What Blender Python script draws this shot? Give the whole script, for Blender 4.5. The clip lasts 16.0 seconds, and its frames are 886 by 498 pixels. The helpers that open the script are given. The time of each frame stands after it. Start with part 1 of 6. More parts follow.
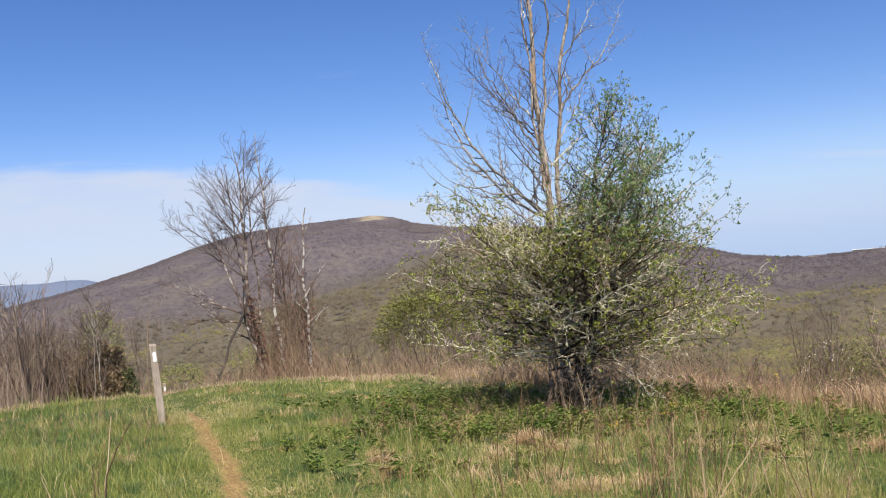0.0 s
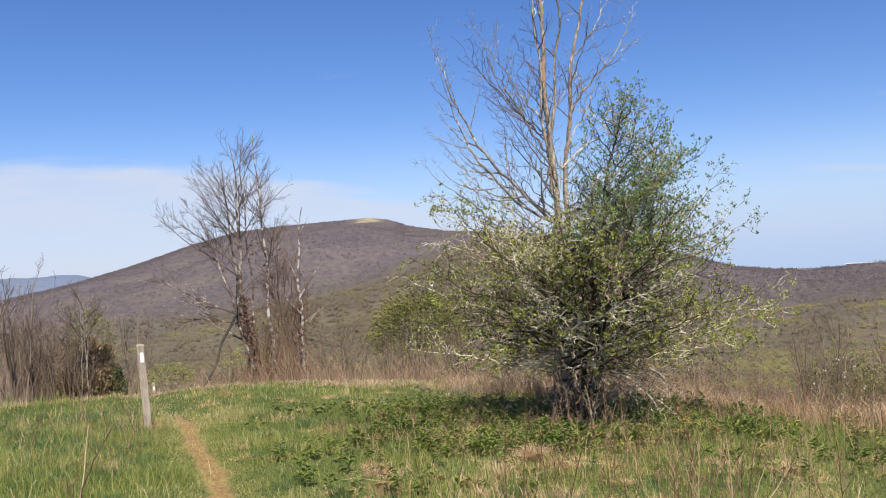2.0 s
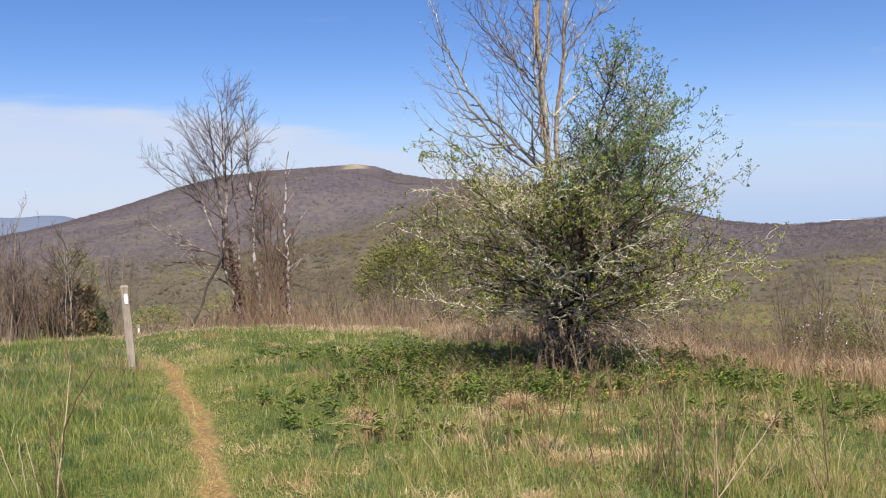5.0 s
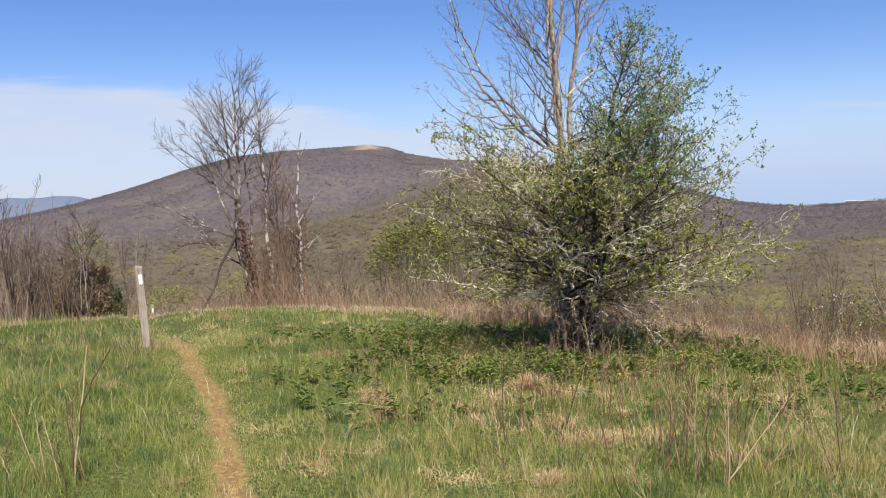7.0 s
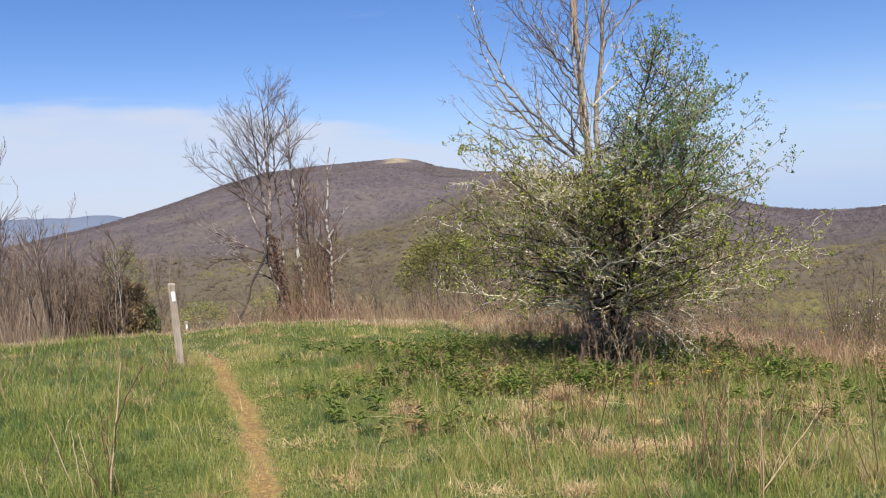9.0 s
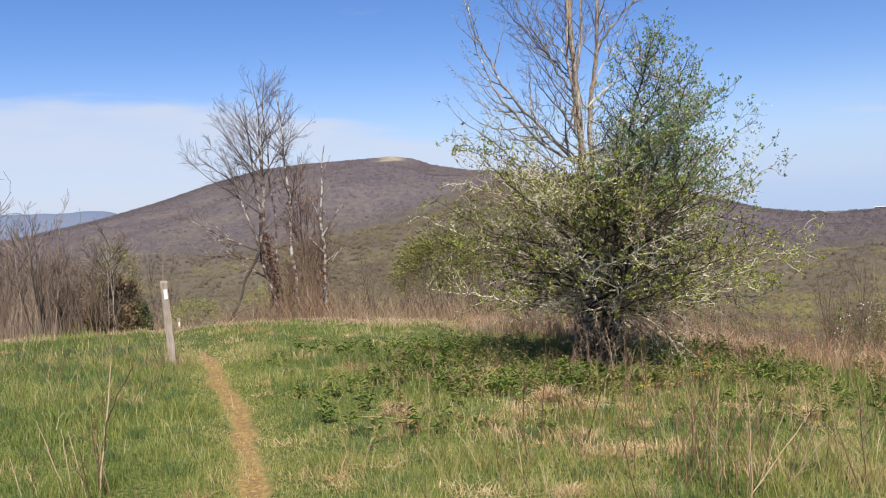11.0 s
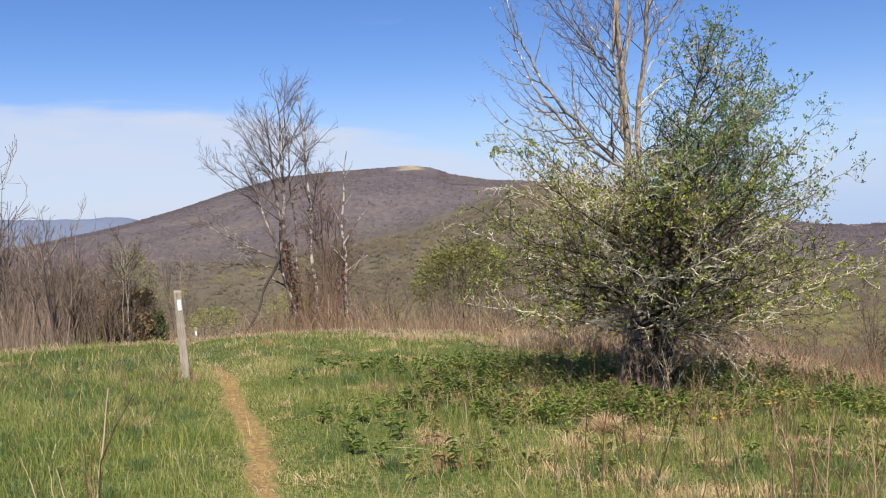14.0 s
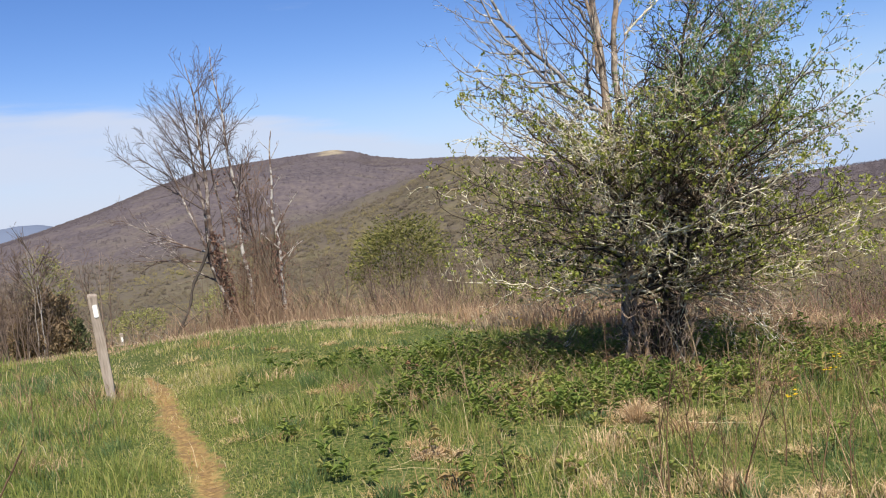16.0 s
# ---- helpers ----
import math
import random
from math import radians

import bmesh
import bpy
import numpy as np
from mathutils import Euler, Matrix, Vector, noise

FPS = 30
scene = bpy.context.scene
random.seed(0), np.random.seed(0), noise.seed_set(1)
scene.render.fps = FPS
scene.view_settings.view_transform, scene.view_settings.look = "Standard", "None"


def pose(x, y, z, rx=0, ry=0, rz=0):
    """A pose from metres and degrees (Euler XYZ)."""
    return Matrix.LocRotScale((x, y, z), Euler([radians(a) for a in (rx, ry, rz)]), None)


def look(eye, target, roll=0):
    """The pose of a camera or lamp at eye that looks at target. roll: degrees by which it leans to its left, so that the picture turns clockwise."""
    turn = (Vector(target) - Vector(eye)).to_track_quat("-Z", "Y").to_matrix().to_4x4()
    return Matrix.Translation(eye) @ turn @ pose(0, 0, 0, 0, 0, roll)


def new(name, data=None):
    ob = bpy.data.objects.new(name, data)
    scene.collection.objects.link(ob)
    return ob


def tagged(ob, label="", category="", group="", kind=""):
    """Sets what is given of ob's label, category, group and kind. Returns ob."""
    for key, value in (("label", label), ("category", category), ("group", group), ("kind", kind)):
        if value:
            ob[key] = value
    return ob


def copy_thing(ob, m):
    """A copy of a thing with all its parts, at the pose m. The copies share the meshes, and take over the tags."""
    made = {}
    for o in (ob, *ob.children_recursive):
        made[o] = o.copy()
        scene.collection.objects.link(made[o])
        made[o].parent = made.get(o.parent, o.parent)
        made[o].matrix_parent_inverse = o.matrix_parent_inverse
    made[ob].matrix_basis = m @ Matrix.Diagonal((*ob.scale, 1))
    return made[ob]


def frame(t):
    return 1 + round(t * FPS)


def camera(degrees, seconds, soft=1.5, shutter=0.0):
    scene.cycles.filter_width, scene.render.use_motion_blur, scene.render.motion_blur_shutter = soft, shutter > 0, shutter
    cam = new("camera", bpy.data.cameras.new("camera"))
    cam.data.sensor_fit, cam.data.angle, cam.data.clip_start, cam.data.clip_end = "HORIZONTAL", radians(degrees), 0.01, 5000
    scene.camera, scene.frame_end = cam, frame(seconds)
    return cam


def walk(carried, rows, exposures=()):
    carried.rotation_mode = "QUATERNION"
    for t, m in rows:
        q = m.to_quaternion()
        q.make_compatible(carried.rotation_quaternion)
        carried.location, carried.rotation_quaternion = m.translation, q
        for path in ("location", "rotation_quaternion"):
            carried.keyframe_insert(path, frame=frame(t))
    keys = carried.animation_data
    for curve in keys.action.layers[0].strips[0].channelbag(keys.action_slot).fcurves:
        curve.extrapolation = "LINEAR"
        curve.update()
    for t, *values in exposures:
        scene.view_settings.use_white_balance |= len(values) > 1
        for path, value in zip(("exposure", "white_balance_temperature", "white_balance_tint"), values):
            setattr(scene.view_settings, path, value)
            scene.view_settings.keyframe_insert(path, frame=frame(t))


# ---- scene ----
cam = camera(53.1, 16.0, soft=1.12)

PATH = [
    (0, (0.302, -0.56, 1.751), (0.364, 1.439, 1.747), -4.6),
    (0.5, (0.22, -0.374, 1.745), (0.419, 1.616, 1.719), -2.4),
    (1, (0.168, -0.272, 1.754), (0.311, 1.721, 1.673), -2.7),
    (1.5, (0.198, -0.16, 1.768), (0.273, 1.838, 1.785), -3.7),
    (2, (0.218, -0.095, 1.749), (0.292, 1.903, 1.753), -3.2),
    (2.5, (0.23, -0.043, 1.742), (0.296, 1.955, 1.707), -2.3),
    (3, (0.234, -0.011, 1.725), (0.287, 1.987, 1.637), -2.4),
    (3.5, (0.241, 0.0, 1.728), (0.282, 1.996, 1.605), -3.5),
    (4, (0.213, -0.003, 1.728), (0.312, 1.992, 1.615), -2.0),
    (6.5, (0.201, -0.023, 1.739), (0.294, 1.971, 1.616), -2.1),
    (7, (0.199, -0.022, 1.737), (0.269, 1.971, 1.581), -2.0),
    (7.5, (0.218, -0.012, 1.739), (0.303, 1.98, 1.575), -1.8),
    (8, (0.211, -0.047, 1.745), (0.239, 1.95, 1.642), -2.6),
    (8.5, (0.221, -0.034, 1.734), (0.217, 1.963, 1.614), -3.1),
    (9, (0.224, -0.039, 1.74), (0.226, 1.957, 1.614), -3.2),
    (11.5, (0.242, -0.045, 1.758), (0.257, 1.951, 1.625), -2.6),
    (12, (0.244, 0.012, 1.749), (0.237, 2.002, 1.557), -0.0),
    (12.5, (0.203, 0.103, 1.718), (0.308, 2.099, 1.654), 4.6),
    (13, (0.131, 0.271, 1.712), (0.202, 2.267, 1.606), 4.2),
    (13.5, (0.074, 0.529, 1.705), (0.154, 2.515, 1.478), 1.6),
    (14, (0.046, 0.805, 1.721), (0.021, 2.802, 1.614), -2.2),
    (14.5, (-0.061, 1.141, 1.627), (-0.139, 3.132, 1.451), -2.9),
    (15, (-0.151, 1.546, 1.616), (-0.095, 3.523, 1.317), -4.0),
    (15.5, (-0.236, 1.932, 1.607), (-0.185, 3.919, 1.381), -6.4),
    (16, (-0.336, 2.291, 1.562), (-0.203, 4.28, 1.398), -6.4),
]
walk(cam, [(t, look(eye, target, roll)) for t, eye, target, roll in PATH], [(0, 0.43), (16, 0.43)])

# ---------------------------------------------------------------- world, sun
SUN_AZ, SUN_EL = 170.0, 55.0        # degrees: clockwise from +y, above the horizon


def link(nt, a, b):
    nt.links.new(a, b)


def make_world():
    w = bpy.data.worlds.new("spring_sky")
    w.use_nodes = True
    scene.world = w
    nt = w.node_tree
    nt.nodes.clear()
    N = nt.nodes.new

    def math_node(op, a, b=None, c=None, clamp=False):
        n = N("ShaderNodeMath")
        n.operation, n.use_clamp = op, clamp
        for i, v in enumerate((a, b, c)):
            if v is None:
                continue
            if isinstance(v, (int, float)):
                n.inputs[i].default_value = v
            else:
                link(nt, v, n.inputs[i])
        return n.outputs[0]

    def ramp(v, a, b, lo=0.0, hi=1.0):
        n = N("ShaderNodeMapRange")
        n.interpolation_type = "SMOOTHSTEP"
        for i, x in enumerate((a, b, lo, hi)):
            n.inputs[i + 1].default_value = x
        link(nt, v, n.inputs[0])
        return n.outputs[0]

    out, bg = N("ShaderNodeOutputWorld"), N("ShaderNodeBackground")
    sky = N("ShaderNodeTexSky")
    sky.sky_type, sky.sun_disc = "NISHITA", False
    sky.sun_elevation, sky.sun_rotation = radians(SUN_EL), radians(SUN_AZ)
    sky.altitude, sky.air_density, sky.dust_density, sky.ozone_density = 1200, 1.0, 0.1, 3.0
    tc, sep = N("ShaderNodeTexCoord"), N("ShaderNodeSeparateXYZ")
    link(nt, tc.outputs["Generated"], sep.inputs[0])
    az = math_node("ARCTAN2", sep.outputs[0], sep.outputs[1])
    el = math_node("ARCSINE", sep.outputs[2])
    comb = N("ShaderNodeCombineXYZ")
    link(nt, math_node("MULTIPLY", az, 3.0), comb.inputs[0])
    link(nt, math_node("MULTIPLY", el, 22.0), comb.inputs[1])
    noise_a = N("ShaderNodeTexNoise")
    noise_a.inputs["Scale"].default_value, noise_a.inputs["Detail"].default_value = 2.2, 6
    link(nt, comb.outputs[0], noise_a.inputs["Vector"])
    # a bank of thin cloud low in the sky, its top sinking to one side
    top = ramp(az, -0.30, 0.22, 0.118, 0.030)
    ragged = math_node("MULTIPLY_ADD", noise_a.outputs[0], 0.05, -0.026)
    over = math_node("SUBTRACT", math_node("ADD", top, ragged), el)
    bank = math_node("MULTIPLY", ramp(over, -0.003, 0.018), ramp(el, -0.01, 0.075, 0.4, 0.88))
    # thin wisps higher up
    comb2 = N("ShaderNodeCombineXYZ")
    link(nt, math_node("MULTIPLY", az, 5.0), comb2.inputs[0])
    link(nt, math_node("MULTIPLY", el, 26.0), comb2.inputs[1])
    noise_b = N("ShaderNodeTexNoise")
    noise_b.inputs["Scale"].default_value, noise_b.inputs["Detail"].default_value = 1.3, 5
    link(nt, comb2.outputs[0], noise_b.inputs["Vector"])
    wisp = math_node("MULTIPLY", ramp(noise_b.outputs[0], 0.64, 0.85, 0.0, 0.28), ramp(el, 0.16, 0.30, 1.0, 0.1))
    bank = math_node("MULTIPLY", bank, ramp(noise_b.outputs[0], 0.3, 0.62, 0.72, 1.0))
    bank = math_node("MULTIPLY", bank, ramp(az, 0.0, 0.30, 1.0, 0.12))
    # one streak to the side
    rise = math_node("MULTIPLY_ADD", az, 0.07, -0.1005)
    off = math_node("ABSOLUTE", math_node("ADD", math_node("ADD", el, rise), math_node("MULTIPLY_ADD", noise_a.outputs[0], 0.012, 0.0)))
    streak = math_node("MULTIPLY", ramp(off, 0.0, 0.006, 0.34, 0.0), ramp(az, 0.40, 0.47))
    cover = math_node("MAXIMUM", math_node("MAXIMUM", bank, streak), wisp, clamp=True)
    mix = N("ShaderNodeMix")
    mix.data_type = "RGBA"
    link(nt, cover, mix.inputs["Factor"])
    grade = N("ShaderNodeHueSaturation")
    grade.inputs["Saturation"].default_value = SKY_SAT
    link(nt, sky.outputs[0], grade.inputs["Color"])
    tint, haze = N("ShaderNodeMix"), N("ShaderNodeMix")
    for q in (tint, haze):
        q.data_type = "RGBA"
    tint.blend_type = "MULTIPLY"
    tint.inputs["Factor"].default_value = 1.0
    tint.inputs["B"].default_value = (*SKY_TINT, 1)
    link(nt, grade.outputs[0], tint.inputs["A"])
    # pale haze low over the horizon
    side = ramp(az, -0.05, 0.35)
    far_side = math_node("MULTIPLY", ramp(el, -0.02, 0.13, 0.86, 0.0), side)
    near_side = math_node("MULTIPLY", ramp(el, -0.02, 0.15, 0.66, 0.0), math_node("SUBTRACT", 1.0, side))
    link(nt, math_node("ADD", near_side, far_side), haze.inputs["Factor"])
    link(nt, tint.outputs["Result"], haze.inputs["A"])
    haze.inputs["B"].default_value = (*HAZE, 1)
    link(nt, haze.outputs["Result"], mix.inputs["A"])
    mix.inputs["B"].default_value = (*CLOUD, 1)
    link(nt, mix.outputs["Result"], bg.inputs[0])
    bg.inputs[1].default_value = SKY_STRENGTH
    link(nt, bg.outputs[0], out.inputs[0])


SKY_SAT, SKY_STRENGTH, CLOUD = 1.2, 0.082, (5.9, 6.5, 7.9)
SKY_TINT, HAZE = (0.98, 0.945, 1.18), (4.0, 5.5, 8.2)
make_world()
sun_data = bpy.data.lights.new("sun", "SUN")
sun_data.energy, sun_data.angle, sun_data.color = 5.35, radians(0.53), (1.0, 0.93, 0.80)
sun = new("sun", sun_data)
a, e = radians(SUN_AZ), radians(SUN_EL)
SUN_DIR = Vector((math.sin(a) * math.cos(e), math.cos(a) * math.cos(e), math.sin(e)))
sun.matrix_world = look(SUN_DIR * 50, (0, 0, 0))
tagged(sun, kind="structure")

# ---------------------------------------------------------------- materials


def material(name, stops, scale=6.0, detail=4.0, rough=0.85, bump=0.3, bump_scale=40.0, bump_dist=0.01,
             attr="", island=0.0, objrand=0.0, spots=None, stretch=(1, 1, 1), translucent=0.0, metal=0.0, spec=0.3, noise_gain=0.6):
    """Noise-driven colour (stops: position, rgb) with a second, coarser scale, bump and optional patches.
    attr: a float attribute that shifts the ramp; island/objrand: shift by random value."""
    m = bpy.data.materials.new(name)
    m.use_nodes = True
    nt = m.node_tree
    N = nt.nodes.new
    bsdf = nt.nodes["Principled BSDF"]
    bsdf.inputs["Roughness"].default_value = rough
    bsdf.inputs["Metallic"].default_value = metal
    bsdf.inputs["Specular IOR Level"].default_value = spec
    tc, mp = N("ShaderNodeTexCoord"), N("ShaderNodeMapping")
    mp.inputs["Scale"].default_value = stretch
    link(nt, tc.outputs["Object"], mp.inputs[0])
    n1, n2 = N("ShaderNodeTexNoise"), N("ShaderNodeTexNoise")
    for n, s, d in ((n1, scale, detail), (n2, scale * 0.17, 3)):
        n.inputs["Scale"].default_value, n.inputs["Detail"].default_value = s, d
        link(nt, mp.outputs[0], n.inputs["Vector"])

    def calc(op, p, q):
        n = N("ShaderNodeMath")
        n.operation = op
        for i, v in enumerate((p, q)):
            if isinstance(v, (int, float)):
                n.inputs[i].default_value = v
            else:
                link(nt, v, n.inputs[i])
        return n.outputs[0]

    val = calc("ADD", calc("MULTIPLY", n1.outputs[0], 0.6), calc("MULTIPLY", n2.outputs[0], 0.4))
    if attr:
        at = N("ShaderNodeAttribute")
        at.attribute_name = attr
        val = calc("ADD", calc("MULTIPLY", calc("SUBTRACT", val, 0.5), noise_gain), at.outputs["Fac"])
    if island:
        g = N("ShaderNodeNewGeometry")
        val = calc("ADD", val, calc("MULTIPLY", calc("SUBTRACT", g.outputs["Random Per Island"], 0.5), island))
    if objrand:
        o = N("ShaderNodeObjectInfo")
        val = calc("ADD", val, calc("MULTIPLY", calc("SUBTRACT", o.outputs["Random"], 0.5), objrand))
    cr = N("ShaderNodeValToRGB")
    els = cr.color_ramp.elements
    els[0].position, els[0].color = stops[0][0], (*stops[0][1], 1)
    els[1].position, els[1].color = stops[-1][0], (*stops[-1][1], 1)
    for p, c in stops[1:-1]:
        x = els.new(p)
        x.color = (*c, 1)
    link(nt, val, cr.inputs[0])
    col = cr.outputs[0]
    if spots:
        rgb, lo, hi, sc = spots
        n3, mr, mx = N("ShaderNodeTexNoise"), N("ShaderNodeMapRange"), N("ShaderNodeMix")
        n3.inputs["Scale"].default_value, n3.inputs["Detail"].default_value = sc, 3
        link(nt, tc.outputs["Object"], n3.inputs["Vector"])
        mr.inputs[1].default_value, mr.inputs[2].default_value = lo, hi
        link(nt, n3.outputs[0], mr.inputs[0])
        mx.data_type = "RGBA"
        mx.inputs["B"].default_value = (*rgb, 1)
        link(nt, mr.outputs[0], mx.inputs["Factor"])
        link(nt, col, mx.inputs["A"])
        col = mx.outputs["Result"]
    link(nt, col, bsdf.inputs["Base Color"])
    if bump:
        bn, bp = N("ShaderNodeTexNoise"), N("ShaderNodeBump")
        bn.inputs["Scale"].default_value, bn.inputs["Detail"].default_value = bump_scale, 4
        link(nt, mp.outputs[0], bn.inputs["Vector"])
        bp.inputs["Strength"].default_value, bp.inputs["Distance"].default_value = bump, bump_dist
        link(nt, bn.outputs[0], bp.inputs["Height"])
        link(nt, bp.outputs[0], bsdf.inputs["Normal"])
    if translucent:
        tr, ms = N("ShaderNodeBsdfTranslucent"), N("ShaderNodeMixShader")
        link(nt, col, tr.inputs[0])
        ms.inputs[0].default_value = translucent
        link(nt, bsdf.outputs[0], ms.inputs[1])
        link(nt, tr.outputs[0], ms.inputs[2])
        link(nt, ms.outputs[0], nt.nodes["Material Output"].inputs[0])
    return m


M_GRASS = material("grass_blades", [(0.0, (0.138, 0.190, 0.051)), (0.3, (0.248, 0.298, 0.077)), (0.52, (0.380, 0.374, 0.110)),
                                    (0.75, (0.50, 0.42, 0.19)), (1.0, (0.74, 0.60, 0.38))], scale=3, bump=0, attr="tone", rough=0.55, translucent=0.36, spec=0.25)
M_DRY = material("dry_tall_grass", [(0.0, (0.22, 0.115, 0.068)), (0.4, (0.40, 0.25, 0.15)), (0.7, (0.55, 0.40, 0.245)), (1.0, (0.68, 0.55, 0.36))],
                 scale=2, bump=0, attr="tone", rough=0.75, translucent=0.25)
M_THATCH = material("pinkish_thatch", [(0.0, (0.25, 0.165, 0.075)), (0.5, (0.41, 0.29, 0.14)), (1.0, (0.58, 0.45, 0.26))], scale=4, bump=0, attr="tone", rough=0.85, spec=0.1)
M_TUSSOCK = material("reddish_tussock_straw", [(0.0, (0.27, 0.155, 0.078)), (0.5, (0.46, 0.31, 0.17)), (1.0, (0.64, 0.49, 0.31))], scale=5, bump=0, attr="tone", rough=0.8, spec=0.15)
M_TUFT = material("blue_green_tufts", [(0.0, (0.08, 0.13, 0.046)), (0.5, (0.135, 0.20, 0.072)), (1.0, (0.22, 0.28, 0.105))], scale=4, bump=0, attr="tone", rough=0.45, spec=0.4, translucent=0.3)
M_WEED = material("weed_leaves", [(0.0, (0.07, 0.115, 0.028)), (0.35, (0.14, 0.20, 0.045)), (0.6, (0.23, 0.28, 0.065)), (0.8, (0.32, 0.33, 0.10)), (1.0, (0.36, 0.22, 0.12))],
                  scale=4, bump=0, attr="tone", rough=0.75, translucent=0.35, spec=0.12)
M_BRAMBLE = material("bramble_canes", [(0.0, (0.10, 0.058, 0.042)), (0.5, (0.21, 0.13, 0.085)), (1.0, (0.38, 0.28, 0.18))], scale=3, bump=0, attr="tone")
M_REDCANE = material("reddish_canes", [(0.0, (0.13, 0.06, 0.045)), (0.5, (0.26, 0.135, 0.095)), (1.0, (0.42, 0.28, 0.19))], scale=3, bump=0, attr="tone")
M_GREYCANE = material("grey_brown_canes", [(0.0, (0.09, 0.06, 0.045)), (0.5, (0.165, 0.113, 0.084)), (1.0, (0.30, 0.225, 0.17))], scale=3, bump=0, attr="tone")
M_STALK = material("dead_stalk", [(0.25, (0.12, 0.07, 0.04)), (0.5, (0.24, 0.15, 0.08)), (0.75, (0.48, 0.345, 0.20))], scale=20, objrand=0.7, bump=0)
M_PALESTEM = material("pale_tan_dead_stem", [(0.3, (0.36, 0.25, 0.14)), (0.55, (0.52, 0.40, 0.25)), (0.75, (0.66, 0.56, 0.38))], scale=14, bump=0.3, stretch=(1, 1, 0.3))
M_DARKSTEM = material("dark_dead_stem", [(0.3, (0.07, 0.045, 0.028)), (0.7, (0.17, 0.105, 0.06))], scale=14, bump=0.3)
M_STRAW = material("fallen_straw", [(0.3, (0.48, 0.38, 0.2)), (0.7, (0.72, 0.63, 0.42))], scale=20, objrand=0.4, bump=0)
M_FLOWER = material("yellow_petals", [(0.3, (0.75, 0.48, 0.02)), (0.7, (0.85, 0.65, 0.05))], scale=30, bump=0, translucent=0.2)
M_WHITEFL = material("pale_flower_heads", [(0.3, (0.62, 0.58, 0.48)), (0.7, (0.82, 0.80, 0.74))], scale=30, bump=0, translucent=0.2)
M_DIRT = material("trodden_dirt", [(0.0, (0.36, 0.235, 0.098)), (0.2, (0.22, 0.142, 0.058)), (0.36, (0.33, 0.222, 0.090)), (0.52, (0.26, 0.20, 0.075)), (0.75, (0.15, 0.155, 0.05)), (1.0, (0.10, 0.125, 0.038))],
                  scale=16, detail=8, bump=0.9, bump_scale=26, bump_dist=0.04, attr="tone", noise_gain=2.2, spec=0.1, spots=((0.22, 0.138, 0.066), 0.52, 0.66, 9.0))
M_POST = material("weathered_post_wood", [(0.3, (0.19, 0.15, 0.118)), (0.5, (0.34, 0.28, 0.228)), (0.75, (0.49, 0.42, 0.35))], scale=14, detail=7,
                  stretch=(6, 6, 0.5), bump=0.6, bump_scale=20, bump_dist=0.006)
M_BLAZE = material("white_blaze_paint", [(0.3, (0.72, 0.72, 0.68)), (0.7, (0.85, 0.85, 0.82))], scale=30, rough=0.5, bump=0.2)
M_PEELBARK = material("peeling_tan_bark", [(0.36, (0.085, 0.066, 0.052)), (0.46, (0.205, 0.165, 0.13)), (0.54, (0.37, 0.305, 0.24)), (0.64, (0.60, 0.54, 0.46))], scale=18, detail=7,
                      stretch=(2, 2, 0.7), bump=0.7, bump_scale=25, bump_dist=0.012, spots=((0.38, 0.265, 0.18), 0.56, 0.63, 5.0))
M_LICHEN = material("lichened_bark", [(0.36, (0.06, 0.043, 0.031)), (0.46, (0.18, 0.135, 0.092)), (0.52, (0.50, 0.43, 0.29)), (0.64, (0.78, 0.72, 0.55))],
                    scale=20, detail=6, bump=0.4, bump_scale=60, bump_dist=0.004, spots=((0.80, 0.75, 0.58), 0.54, 0.59, 22))
M_SUCKER = material("grey_brown_sucker_bark", [(0.3, (0.15, 0.10, 0.068)), (0.5, (0.33, 0.235, 0.165)), (0.7, (0.58, 0.47, 0.36))], scale=12, bump=0.4, bump_scale=50)
M_DARKBARK = material("dark_bush_bark", [(0.3, (0.03, 0.021, 0.015)), (0.55, (0.066, 0.047, 0.034)), (0.8, (0.16, 0.122, 0.09))], scale=8, bump=0.5, bump_scale=50)
M_LIMB = material("grey_brown_limb_bark", [(0.3, (0.11, 0.092, 0.082)), (0.45, (0.18, 0.155, 0.14)), (0.56, (0.31, 0.28, 0.255)), (0.72, (0.50, 0.475, 0.44))], scale=14, detail=6, bump=0.4, bump_scale=40,
                  spots=((0.62, 0.60, 0.53), 0.57, 0.65, 9))
M_DARKLIMB = material("wet_dark_limb", [(0.3, (0.03, 0.024, 0.02)), (0.7, (0.085, 0.068, 0.055))], scale=8, bump=0.4, bump_scale=40)
M_BIRCH = material("birch_bark", [(0.25, (0.16, 0.13, 0.11)), (0.42, (0.36, 0.32, 0.28)), (0.6, (0.58, 0.55, 0.50)), (0.8, (0.72, 0.70, 0.66))], scale=5, detail=6,
                   stretch=(1, 1, 1.6), bump=0.3, bump_scale=20, spots=((0.15, 0.098, 0.078), 0.47, 0.55, 7))
M_PALETRUNK = material("pale_sapling_bark", [(0.3, (0.20, 0.165, 0.14)), (0.5, (0.37, 0.325, 0.285)), (0.7, (0.55, 0.50, 0.45))], scale=6, bump=0.2)
